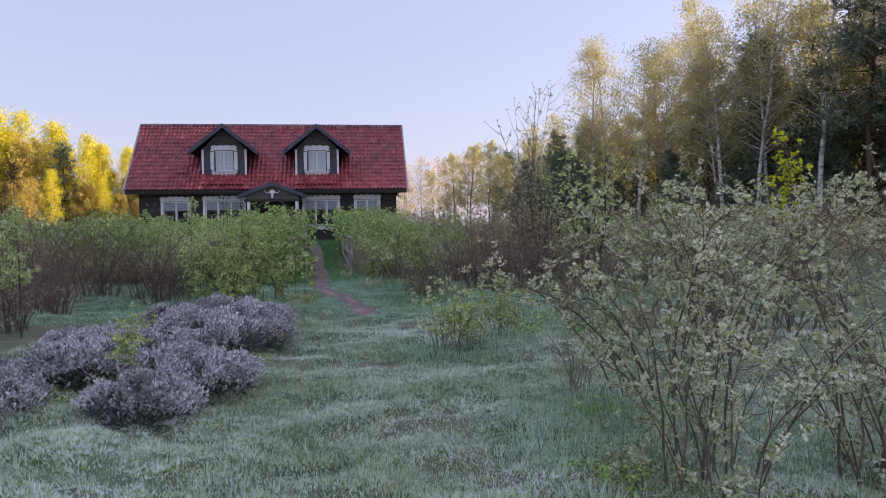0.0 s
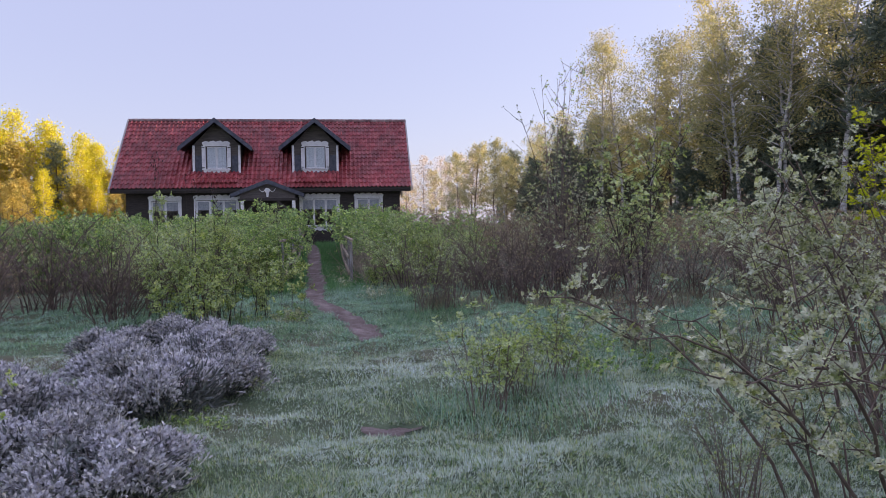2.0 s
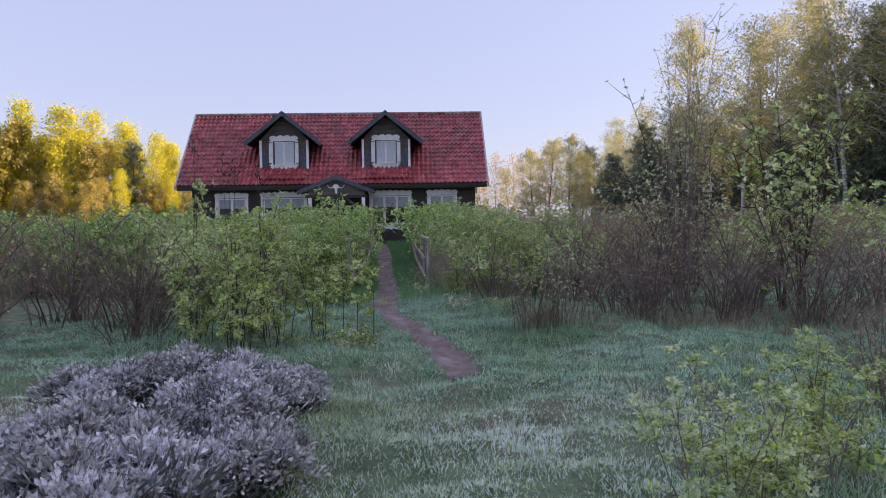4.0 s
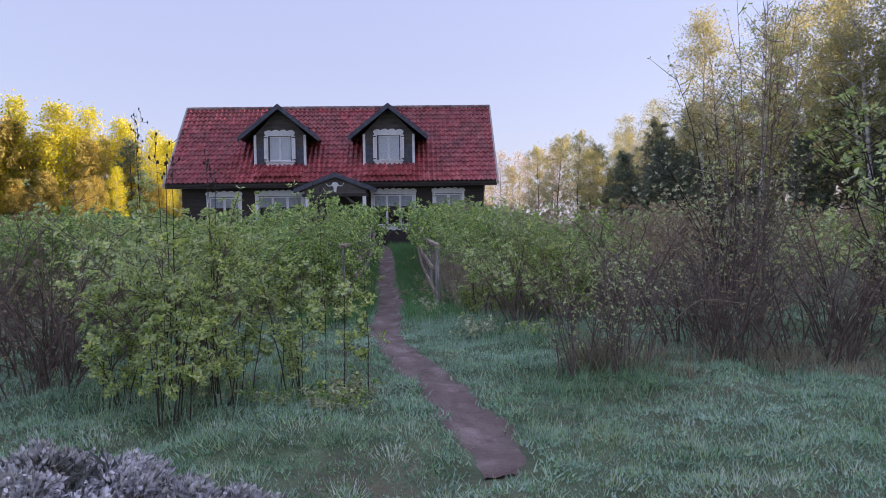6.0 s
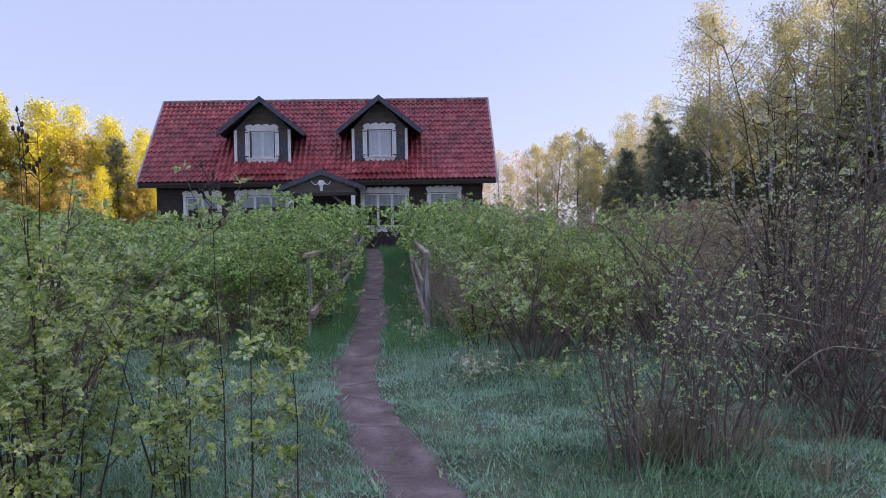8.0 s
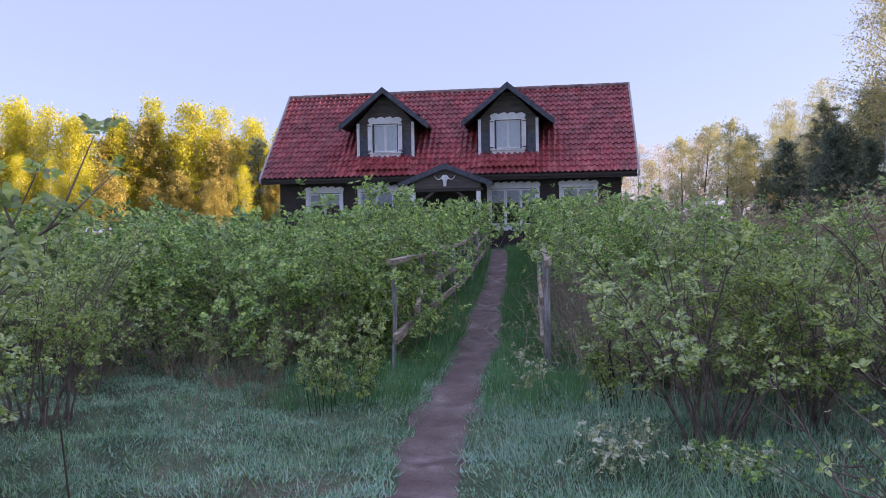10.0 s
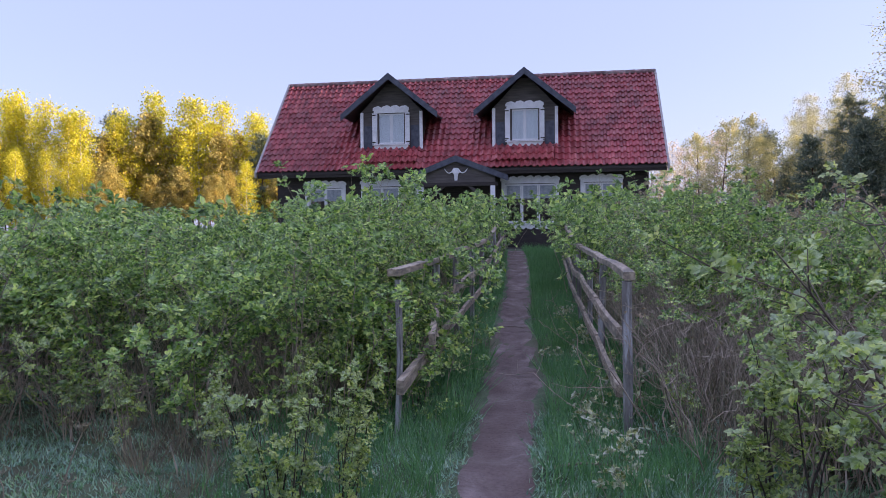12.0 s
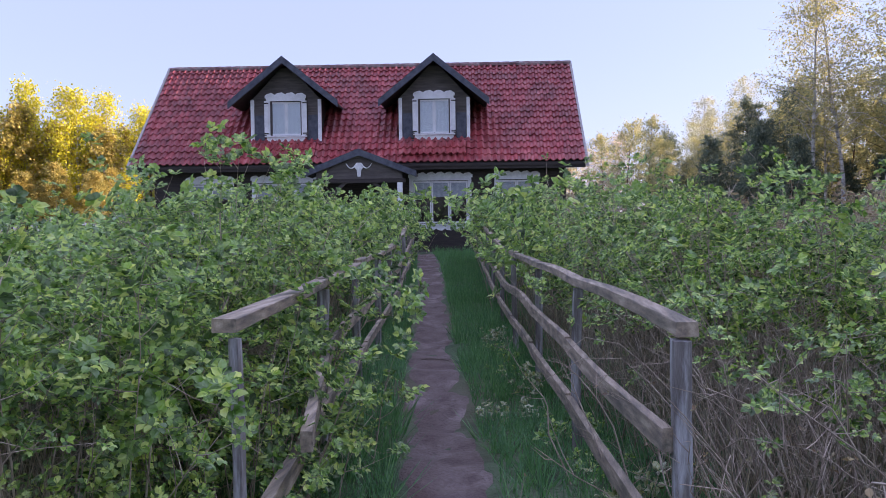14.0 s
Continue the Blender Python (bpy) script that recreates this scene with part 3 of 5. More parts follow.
for du in DORMERS:
    dorm = new("dormer")
    dorm.parent = house
    tagged(dorm, "dark timber dormer with white corner posts")
    L, R, top = du - FACE_HALF, du + FACE_HALF, 6.0
    a, b, c, d = du - 0.5, du + 0.5, 4.74, 5.95
    g = Geo()
    z0 = roof_w(FACE_V) - 0.1
    g.box(L, a, FACE_V, FACE_V + 0.1, z0, top)
    g.box(b, R, FACE_V, FACE_V + 0.1, z0, top)
    g.box(a, b, FACE_V, FACE_V + 0.1, z0, c)
    g.prism([(L, top), (R, top), (du + 0.18, 7.1), (du - 0.18, 7.1)], 1, FACE_V, FACE_V + 0.1)
    g.box(a, b, FACE_V, FACE_V + 0.1, d, top)
    part("face", g, M_panel, dorm, "weathered grey-brown boards")
    for e in (L, R - 0.08):
        g = Geo()
        g.prism([(FACE_V + 0.1, z0), (FACE_V + 0.1, top + 0.1), (3.4, 6.0 + 0.1), (2.3, roof_w(2.3) - 0.1)], 0, e, e + 0.08)
        part("cheek", g, M_dark, dorm)
    for e in (L - 0.03, R - 0.09):
        g = Geo()
        g.box(e, e + 0.12, FACE_V - 0.07, FACE_V - 0.002, z0 + 0.06, top - 0.02)
        part("corner_post", g, M_white, dorm, "white painted corner post")
    for e0, e1 in ((L + 0.11, a - 0.27), (b + 0.27, R - 0.11)):
        g = Geo()
        g.box(e0, e1, FACE_V - 0.03, FACE_V - 0.002, z0 + 0.12, 5.45)
        g.box(e0 + 0.03, e1 - 0.03, FACE_V - 0.042, FACE_V - 0.031, z0 + 0.3, 4.95)
        part("side_panel", g, M_slate, dorm, "slate blue painted panel")
    g = Geo()
    g.box(L - 0.1, R + 0.1, FACE_V - 0.1, FACE_V - 0.003, z0 - 0.02, z0 + 0.055)
    part("sole_plate", g, M_slate, dorm)
    pk, lo, hw = 7.38, 5.88, 1.85
    g = Geo()
    sl = (pk - lo) / hw
    for sgn in (-1, 1):
        g.prism([(du, pk - 0.06), (du + sgn * hw, lo - 0.06), (du + sgn * hw, lo - 0.12), (du, pk - 0.12)][::sgn], 1, FACE_V - 0.48, 3.55)
    part("dormer_roof", g, M_dark, dorm)
    g = Geo()
    for sgn in (-1, 1):
        g.prism([(du, pk), (du + sgn * hw, lo), (du + sgn * hw, lo - 0.045), (du, pk - 0.055)][::sgn], 1, FACE_V - 0.42, 3.5)
    part("dormer_tiles", g, M_tile, dorm)
    for sgn in (-1, 1):
        g = Geo()
        g.prism([(du, pk + 0.03), (du + sgn * (hw + 0.06), lo - 0.02), (du + sgn * (hw + 0.06), lo - 0.26), (du, pk - 0.23)][::sgn], 1, FACE_V - 0.56, FACE_V - 0.49)
        part("bargeboard", g, M_slate, dorm, "dark blue-grey bargeboard")
    g = Geo()
    for k in range(int(2 * FACE_HALF / tw)):
        for r in range(2):
            p = (tile_v * (1, 1.0, 1.2) + (L + k * tw, FACE_V / SV - 0.6 - r * th * 0.98, 0.055)) @ turn_np.T + (0, 0, EAVE)
            g.add(p, tile_f)
    part("apron_tiles", g, M_tile, dorm, "brighter red tile courses", kind="stuff")
    dw = window("dormer_window", du - 0.74, du + 0.72, c - 0.22, d + 0.24, FACE_V - 0.01, 2, "white two-light dormer window with shutters", 0.97, True)

# porch
PV, pu, pk, tip, hw = -1.3, 8.08, 4.0, 3.28, 1.82
porch = new("porch")
porch.parent = house
tagged(porch, "dark gabled timber porch with a white animal skull ornament")
g = Geo()
for sgn in (-1, 1):
    g.prism([(pu, pk - 0.03), (pu + sgn * hw, tip - 0.03), (pu + sgn * hw, tip - 0.1), (pu, pk - 0.1)][::sgn], 1, PV + 0.07, 0.25)
part("porch_roof", g, M_dark, porch)
for sgn in (-1, 1):
    g = Geo()
    g.prism([(pu, pk + 0.02), (pu + sgn * (hw + 0.05), tip), (pu + sgn * (hw + 0.05), tip - 0.2), (pu, pk - 0.2)][::sgn], 1, PV, PV + 0.066)
    part("bargeboard", g, M_slate, porch, "dark blue-grey bargeboard")
g = Geo()
g.prism([(pu - 1.4, 3.05), (pu + 1.4, 3.05), (pu + 1.4, 3.32), (pu, pk - 0.15), (pu - 1.4, 3.32)], 1, PV + 0.14, PV + 0.2)
part("tympanum", g, M_panel, porch)
g = Geo()
g.box(pu - 1.5, pu + 1.5, PV + 0.1, PV + 0.26, 2.92, 3.05)
part("beam", g, M_dark, porch)
for e in (pu - 1.36, pu + 1.24):
    g = Geo()
    g.box(e, e + 0.16, PV + 0.1, PV + 0.26, 0.45, 2.92)
    g.box(e - 0.02, e + 0.18, PV + 0.08, PV + 0.28, 0.95, 1.05)
    part("porch_post", g, M_white, porch, "white porch post")
for sgn in (-1, 1):
    g = Geo()
    g.prism([(pu + sgn * 1.2, 2.2), (pu + sgn * 1.2, 2.36), (pu + sgn * 0.55, 2.92), (pu + sgn * 0.4, 2.92)][::sgn], 1, PV + 0.15, PV + 0.21)
    part("brace", g, M_panel, porch)
g = Geo()
n = 20
hs = np.linspace(0, 1, n)
prof = np.interp(hs, [0, 0.2, 0.45, 0.62, 0.8, 1.0], [0.05, 0.065, 0.07, 0.13, 0.15, 0.08])
g.add(np.concatenate([np.stack([pu + s * prof, np.full(n, PV + 0.1) + 0.0 * hs, 3.12 + hs * 0.45], 1) for s in (-1, 1)] + [np.stack([pu + 0 * prof, PV + 0.1 - 0.06 * np.sin(hs * 3), 3.12 + hs * 0.45], 1)]),
      [(i, 2 * n + i, 2 * n + i + 1, i + 1) for i in range(n - 1)] + [(2 * n + i, n + i, n + i + 1, 2 * n + i + 1) for i in range(n - 1)])
for sgn in (-1, 1):
    k = np.linspace(0, 1, 9)
    g.tube(np.stack([pu + sgn * (0.08 + 0.34 * k), np.full(9, PV + 0.09), 3.5 - 0.13 * np.sin(k * 2.6) + 0.12 * k ** 3], 1), 0.03 * (1 - 0.7 * k), 5)
part("skull_ornament", g, M_white, porch, "white horned animal skull ornament")
g = Geo()
g.box(pu - 1.5, pu + 1.5, PV, WALL - 0.09, 0.3, 0.72)
g.box(pu - 0.9, pu + 1.5, PV - 0.35, PV - 0.004, 0.3, 0.56)
part("porch_steps", g, M_panel, porch)
door = new("front_door")
door.parent = house
g = Geo()
g.box(7.5, 8.6, WALL + 0.05, WALL + 0.11, BASE + 0.35, 2.75)
for k in range(2):
    g.box(7.62 + k * 0.48, 8.0 + k * 0.48, WALL + 0.03, WALL + 0.049, 0.9, 1.6)
    g.box(7.62 + k * 0.48, 8.0 + k * 0.48, WALL + 0.03, WALL + 0.049, 1.75, 2.6)
part("door_leaf", g, M_dark, door)
g = Geo()
g.box(7.56, 7.6, WALL - 0.0, WALL + 0.048, 1.6, 1.72)
part("door_handle", g, M_rail, door)


# ---- fences beside the path ----
def beam(a, b, w, h, rng, steps=14, wear=0.002):
    """A sawn and weathered beam from a to b, with worn corners and a slight sag."""
    a, b = np.array(a, float), np.array(b, float)
    g = Geo()
    d = (b - a) / np.linalg.norm(b - a)
    ref = UP if abs(d[2]) < 0.8 else np.array([0.0, 1.0, 0.0])
    s = np.cross(d, ref)
    s /= np.linalg.norm(s)
    u = np.cross(s, d)
    c = 0.06 * min(w, h)
    prof = [(-w / 2 + c, -h / 2), (w / 2 - c, -h / 2), (w / 2, -h / 2 + c), (w / 2, h / 2 - c), (w / 2 - c, h / 2), (-w / 2 + c, h / 2), (-w / 2, h / 2 - c), (-w / 2, -h / 2 + c)]
    rows = []
    bow = rng.normal(0, 0.008, 2)
    for k in range(steps + 1):
        f = k / steps
        off = math.sin(f * math.pi)
        for p, q in prof:
            rows.append(a + (b - a) * f + s * (p + bow[0] * off + rng.normal(0, wear * 0.5)) + u * (q + bow[1] * off + rng.normal(0, wear * 0.5)))
    f = [(k * 8 + i, k * 8 + (i + 1) % 8, (k + 1) * 8 + (i + 1) % 8, (k + 1) * 8 + i) for k in range(steps) for i in range(8)]
    g.add(rows, f)
    g.f.append(np.array([list(range(7, -1, -1))]) + g.n - len(rows))
    g.f.append(np.array([[steps * 8 + i for i in range(8)]]) + g.n - len(rows))
    return g


def fence_z(y):
    """The level line of the ground along the fences."""
    return 0.03 + 0.58 * float(smooth01((y - 26) / 13))


def fence(x0, y0, x1, y1, posts, seed, side, label, broken=False):
    rng = np.random.default_rng(seed)
    fe = thing("fence", Matrix.Identity(4), label, "fence", "fences along the path")
    pts = [(x0 + (x1 - x0) * i / (posts - 1), y0 + (y1 - y0) * i / (posts - 1)) for i in range(posts)]
    for i, (x, y) in enumerate(pts):
        z = fence_z(y)
        lean = rng.normal(0, 0.015, 2)
        wd = (0.036, 0.042) if broken and i == 0 else (0.062, 0.075)
        part("post", beam((x, y, z - 0.15), (x + lean[0], y + lean[1], z + 1.075), wd[0], wd[1], rng, 10), M_post, fe)
    for i in range(posts - 1):
        (ax, ay), (bx, by) = pts[i], pts[i + 1]
        az, bz = fence_z(ay), fence_z(by)
        ext = 0.04 if i == 0 else 0.0
        dx, dy = (bx - ax), (by - ay)
        ln = math.hypot(dx, dy)
        ex, ey = dx / ln * ext, dy / ln * ext
        if not (broken and i == 0):
            part("top_rail", beam((ax - ex, ay - ey, az + 1.12 + rng.normal(0, 0.01)), (bx, by, bz + 1.12), 0.078, 0.05, rng), M_rail, fe)
            o = side * 0.065
            part("middle_rail", beam((ax + o - ex, ay - ey, az + 0.72 + rng.normal(0, 0.015)), (bx + o, by, bz + 0.72), 0.04, 0.085, rng), M_rail, fe)
            part("bottom_rail", beam((ax + o - ex, ay - ey, az + 0.36 + rng.normal(0, 0.015)), (bx + o, by, bz + 0.36), 0.04, 0.085, rng), M_rail, fe)
        else:
            o = side * 0.065
            part("top_rail", beam((ax - ex, ay - ey, az + 1.13), (bx, by, bz + 1.12), 0.09, 0.05, rng), M_rail, fe, "pale split top rail")
            part("middle_rail", beam((ax + o + 0.1, ay + 0.35, az + 0.6), (bx + o, by, bz + 0.74), 0.05, 0.09, rng), M_rail, fe)
            part("bottom_rail", beam((ax + o + 0.06, ay - 0.25, az + 0.36), (bx + o, by, bz + 0.4), 0.05, 0.1, rng), M_rail, fe, "broken slanting bottom rail")
    return fe


fence(-2.48, 19.8, -5.0, 35.8, 9, 5, -1, "weathered grey three-rail wooden fence beside the path")
fence(-4.1, 19.65, -6.75, 35.9, 9, 6, 1, "weathered grey wooden fence half-buried in shrubs, end rail broken", True)
# tile pieces
for u, s in tile_jobs:
    o = bpy.data.objects.new("tile", tile_mesh)
    scene.collection.objects.link(o)
    o.parent = roof
    o.matrix_basis = Matrix.Translation((0, 0, EAVE)) @ TURN_ROOF @ Matrix.Translation((u, s + rng.normal(0, 0.006), rng.normal(0, 0.004))) @ Matrix.Rotation(rng.normal(0, 0.012), 4, 'Z')


# ---- plants ----
def unit(v):
    return v / (np.linalg.norm(v, axis=-1, keepdims=True) + 1e-9)


stem_tops = []


def shrub(name, seed, height, spread, stems, twigs, tips, size, mat, bark, droop=0.25, start=0.3, stem_r=0.012, foot=0.12, wild=0.06, lite=0, leaves=5, pinnate=True, ragged=0.5, reach=(0.08, 0.24), stop=1.0, label="", category="shrub", group=""):
    """A many-stemmed shrub: arching stems from one foot, side twigs, and leafy shoots at their tips (tips: shoots to a twig)."""
    rng = np.random.default_rng(seed)
    top = thing(name, Matrix.Identity(4), label, category, group)
    wood, lp, la = Geo(), [], []
    k = np.linspace(0, 1, 8)
    for i in range(stems):
        a = rng.uniform(0, 2 * math.pi)
        out = np.array([math.cos(a), math.sin(a), 0])
        h, sp = height * rng.uniform(ragged, 1.0) * (1.06 if i % 9 == 0 and stems > 8 and not lite else 1.0), spread * rng.uniform(0.15, 1.0)
        base = out * rng.uniform(0, foot) + np.array([rng.normal(0, foot * 0.4), rng.normal(0, foot * 0.4), -0.03])
        dr = droop * rng.uniform(0.3, 1.3) * sp / spread
        pts = base + out * sp * (k ** 1.35)[:, None] + UP * (h * (k * (1 + dr) - dr * k ** 3))[:, None]
        pts[1:] += np.cumsum(rng.normal(0, wild * height / 8, (7, 3)), 0)
        sel_k = [0, 2, 4, 7] if lite else list(range(8))
        wood.tube(pts[sel_k], (stem_r * rng.uniform(0.6, 1.2) * (1 - 0.8 * k))[sel_k], 3 if lite else 4)
        stem_tops.append(pts[5:])
        if tips and stop == 1.0:
            lp.append(pts[-1:])
            la.append((pts[-1:] - pts[-2:-1]) + UP * 0.1)
        for t in rng.uniform(start, stop, twigs):
            j = min(int(t * 7), 6)
            p0 = pts[j] + (pts[j + 1] - pts[j]) * (t * 7 - j)
            dirn = unit(rng.normal(0, 1, 3) * [1, 1, 0.5] + out * 0.4 + UP * 0.45)
            ln = height * rng.uniform(*reach) * (1.25 - 0.6 * t)
            tk = np.linspace(0, 1, 4)
            tp = p0 + dirn * ln * tk[:, None] + UP * (ln * 0.3 * tk ** 2)[:, None] + rng.normal(0, ln * 0.06, (4, 3)) * tk[:, None]
            if not lite:
                wood.tube(tp[[0, 1, 3]], stem_r * 0.4 * (1 - 0.7 * tk[[0, 1, 3]]), 3)
            c = int(tips) + (rng.uniform() < tips - int(tips))
            if c:
                f = np.concatenate([[1.0], rng.uniform(0.25, 0.9, c - 1)])
                idx = np.minimum((f * 3).astype(int), 2)
                lp.append(tp[idx] + (tp[idx + 1] - tp[idx]) * (f * 3 - idx)[:, None])
                la.append(dirn + UP * 0.9 + rng.normal(0, 0.4, (c, 3)))
    part("wood", wood, bark, top, smooth=True, kind="stuff" if category == "weed" else "")
    if lp:
        lv = Geo()
        p, d = np.concatenate(lp), np.concatenate(la)
        lv.rosettes(p, d, size * rng.uniform(0.55, 1.25, len(p)), leaves, rng, pinnate)
        part("leaves", lv, mat, top, kind="stuff")
    return top


def put(variants, spots, seed, scale=(0.9, 1.1)):
    """Set out copies of the variants at (x, y[, size]); each variant itself takes the first free spot."""
    rng = np.random.default_rng(seed)
    used = set()
    for i, spot in enumerate(spots):
        x, y = spot[0], spot[1]
        s = spot[2] if len(spot) > 2 else rng.uniform(*scale)
        j = int(rng.integers(0, len(variants))) if i >= len(variants) else i
        m = pose(x, y, float(ground_z(x, y)), 0, 0, rng.uniform(0, 360)) @ Matrix.Diagonal((s, s, s * rng.uniform(0.94, 1.06), 1))
        if j not in used:
            variants[j].matrix_basis = m
            used.add(j)
        else:
            base = variants[j].matrix_basis.copy()
            variants[j].scale = (1, 1, 1)
            copy_thing(variants[j], m)
            variants[j].matrix_basis = base


rng = np.random.default_rng(77)
# frosted rose shrubs on the lawn
rose = [shrub("rose_shrub", 20 + i, 1.8, 1.6, 20, 13, 2.5, 0.055, M_leaf_frost, M_thicket, 0.85, 0.25, 0.012, 0.36, 0.09, label="frost-covered wild rose shrub with arching thorny stems", group="frosted rose shrubs") for i in range(3)]
put(rose, [(1.85, 5.9, 0.92), (2.95, 7.6, 1.05), (2.45, 4.0, 0.72), (4.3, 6.6, 1.0), (4.4, 9.4, 1.05), (1.42, 3.9, 0.66), (6.2, 8.6, 1.0), (3.9, 11.4, 0.9)], 1)
low = [shrub("small_shrub", 40 + i, 0.85, 0.42, 15, 8, 2.0, 0.05, M_leaf, M_bark, 0.1, 0.3, 0.007, 0.16, 0.05, label="small frosted shrub with upright leafy stems in grass", group="small lawn shrubs") for i in range(2)]
put(low, [(0.02, 7.95, 0.95), (0.62, 8.75, 0.92), (0.35, 8.4, 0.6)], 2)
twiggy = [shrub("twiggy_shrub", 50 + i, 1.1, 0.45, 20, 14, 1.3, 0.02, (M_leaf, M_leaf_brown)[i], M_bark, 0.2, 0.2, 0.008, 0.15, 0.07, leaves=4, pinnate=False, label="small brown twiggy shrub with few frosted leaves", group="twiggy shrubs") for i in range(2)]
put(twiggy, [(-0.5, 14.5, 1.25), (1.8, 10.4, 0.9), (1.1, 6.0, 0.45), (-0.12, 14.5, 1.0), (2.6, 9.4, 0.6)], 3)
# green shrubs either side of the path
green = [shrub("green_shrub", 60 + i, 1.8, 1.1, 22, 10, 2.0, 0.075, M_leaf, M_bark, 0.3, 0.28, 0.012, 0.2, 0.06, label="leafy spring-green shrub with many slender stems", group="green shrubs by the path") for i in range(3)]
put(green, [(-4.0, 13.65, 1.0), (-1.05, 17.75, 1.0), (-5.4, 15.4, 0.8), (-6.6, 18.0, 0.85), (-5.9, 16.8, 0.8), (-0.35, 18.3, 0.85)], 4)
shoots = [shrub("rose_shoots", 64 + i, 1.3, 0.42, 9, 8, 1.8, 0.082, M_leaf, M_darkstem, 0.1, 0.25, 0.009, 0.16, 0.05, leaves=5, reach=(0.05, 0.13), label="upright dark rose shoots with frosted leaf clusters", group="rose shoots by the path") for i in range(3)]
put(shoots, [(-3.45, 13.15, 0.9), (-3.0, 13.5, 0.85), (-4.3, 12.95, 0.9), (-3.75, 12.75, 0.8), (-4.1, 18.0, 0.6), (-3.85, 18.2, 0.55), (-1.7, 18.5, 0.85)], 44)
brown = [shrub("bare_shrub", 70 + i, 1.75, 1.2, 30, 10, 0.7, 0.03, M_leaf_brown, M_thicket, 0.3, 0.1, 0.013, 0.35, 0.09, leaves=4, pinnate=False, ragged=0.4, reach=(0.1, 0.3), label="dense brown leafless thicket shrub", group="bare brown shrubs") for i in range(3)]
put(brown, [(1.0, 15.2, 0.85), (0.9, 16.2), (2.0, 15.4), (3.1, 15.0), (1.6, 17.3), (2.8, 16.8), (4.2, 15.8), (5.3, 15.0), (0.4, 18.0), (-5.2, 13.5, 0.85), (-5.7, 14.2, 0.95), (-6.6, 12.2, 0.95), (-6.1, 10.3, 0.75), (-7.6, 13.6, 1.1), (-8.6, 12.0, 1.1), (-7.2, 15.2, 1.1), (6.6, 14.6), (7.6, 15.6), (5.9, 17.0)], 5)
# rose hedge on both sides of the fences
hedge_far = [shrub("hedge_shrub", 180 + i, 1.95, 1.0, 26, 7, 1.5, 0.12, M_leaf_hedge, M_cane, 0.2, 0.4, 0.009, 0.5, 0.05, lite=1, leaves=6, pinnate=False, label="dense leafy hedge rose with bare canes below", group="hedge roses along the path") for i in range(3)]
right_spots, brown_spots = [], []
cane_brown = [shrub("cane_shrub", 295 + i, 1.8, 0.9, 50, 8, 1.2, 0.06, M_leaf_brown, M_cane, 0.25, 0.45, 0.0065, 0.6, 0.12, leaves=5, pinnate=False, label="russet cane shrub with withered leaves and few buds", group="russet canes beyond the fence") for i in range(2)]
hedge_right = [shrub("cane_rose", 280 + i, 2.0, 0.85, 62, 6, 1.5, 0.085, M_leaf_hedge, M_cane, 0.25, 0.62, 0.008, 0.6, 0.13, label="tall hedge rose, leafy above a tangle of bare canes", group="hedge roses along the path") for i in range(3)]
far_spots = []
hedge = [shrub("hedge_shrub", 80 + i, 1.95, 0.95, 34, 8, 1.5, 0.115, M_leaf_hedge, M_cane, 0.2, 0.5, 0.008, 0.5, 0.06, label="dense leafy hedge rose with bare canes below", group="hedge roses along the path") for i in range(4)]
spots = []
for y in np.arange(19.8, 37.5, 1.15):
    fl, fr = np.interp(y, [19.65, 35.9], [-4.1, -6.75]), np.interp(y, [19.8, 35.8], [-2.48, -5.0])
    for k in range(7):
        if k < 3 or y < 24 or k < 5 and y < 29:
            (spots if k < 2 and y < 26 or y < 21 else far_spots).append((fl - np.interp(y, [22, 23, 26, 29], [0.9, 1.2, 1.2, 0.75]) - k * 1.25 + rng.normal(0, 0.15), y + rng.normal(0, 0.2), rng.uniform(0.74, 1.06) * (1.0 if k == 0 and 20.5 < y < 23 else 0.93 if y < 24 else 1.0 if k == 0 else 0.88)))
    for k in range(3 if y < 27 else 2):
        if y > 20.3:
            (right_spots if k == 0 and y < 25.5 or k == 1 and y < 23 else brown_spots if k > 0 else far_spots).append((fr + np.interp(y, [24, 28], [1.32, 0.8]) + k * 1.25 + rng.normal(0, 0.15), y + rng.normal(0, 0.2), rng.uniform(0.82, 1.06) * (0.9 if y < 25 else 1.04)))
put(hedge, spots, 6)
# young leafy suckers at the hedge's foot
sucker = [shrub("rose_sucker", 310 + i, 1.15, 0.45, 14, 6, 1.4, 0.1, M_leaf_hedge, M_cane, 0.1, 0.12, 0.006, 0.3, 0.06, label="young leafy rose suckers at the foot of the hedge", group="rose suckers") for i in range(3)]
put(sucker, [(-4.75, 19.75, 0.8), (-4.35, 20.15, 0.92), (-4.4, 20.8, 1.05), (-4.55, 21.6, 1.1), (-5.5, 19.15, 1.0), (-6.3, 19.4, 1.05), (-7.1, 18.95, 1.0), (-7.9, 19.3, 1.1), (-8.8, 19.0, 1.0), (-5.0, 20.9, 0.85), (-9.8, 19.4, 1.1), (-1.25, 19.6, 0.8), (-0.4, 19.3, 0.95), (0.5, 19.7, 1.0)], 70)
put(hedge_far, far_spots, 66)
put(hedge_right, right_spots, 67)
put(cane_brown, brown_spots, 69)
tangle = [shrub("cane_tangle", 290 + i, 0.95, 0.9, 50, 5, 0.2, 0.018, M_leaf_brown, M_cane, 0.9, 0.2, 0.005, 0.5, 0.3, leaves=3, pinnate=False, stop=0.98, label="tangle of bleached bare canes under the hedge", group="cane tangles") for i in range(2)]
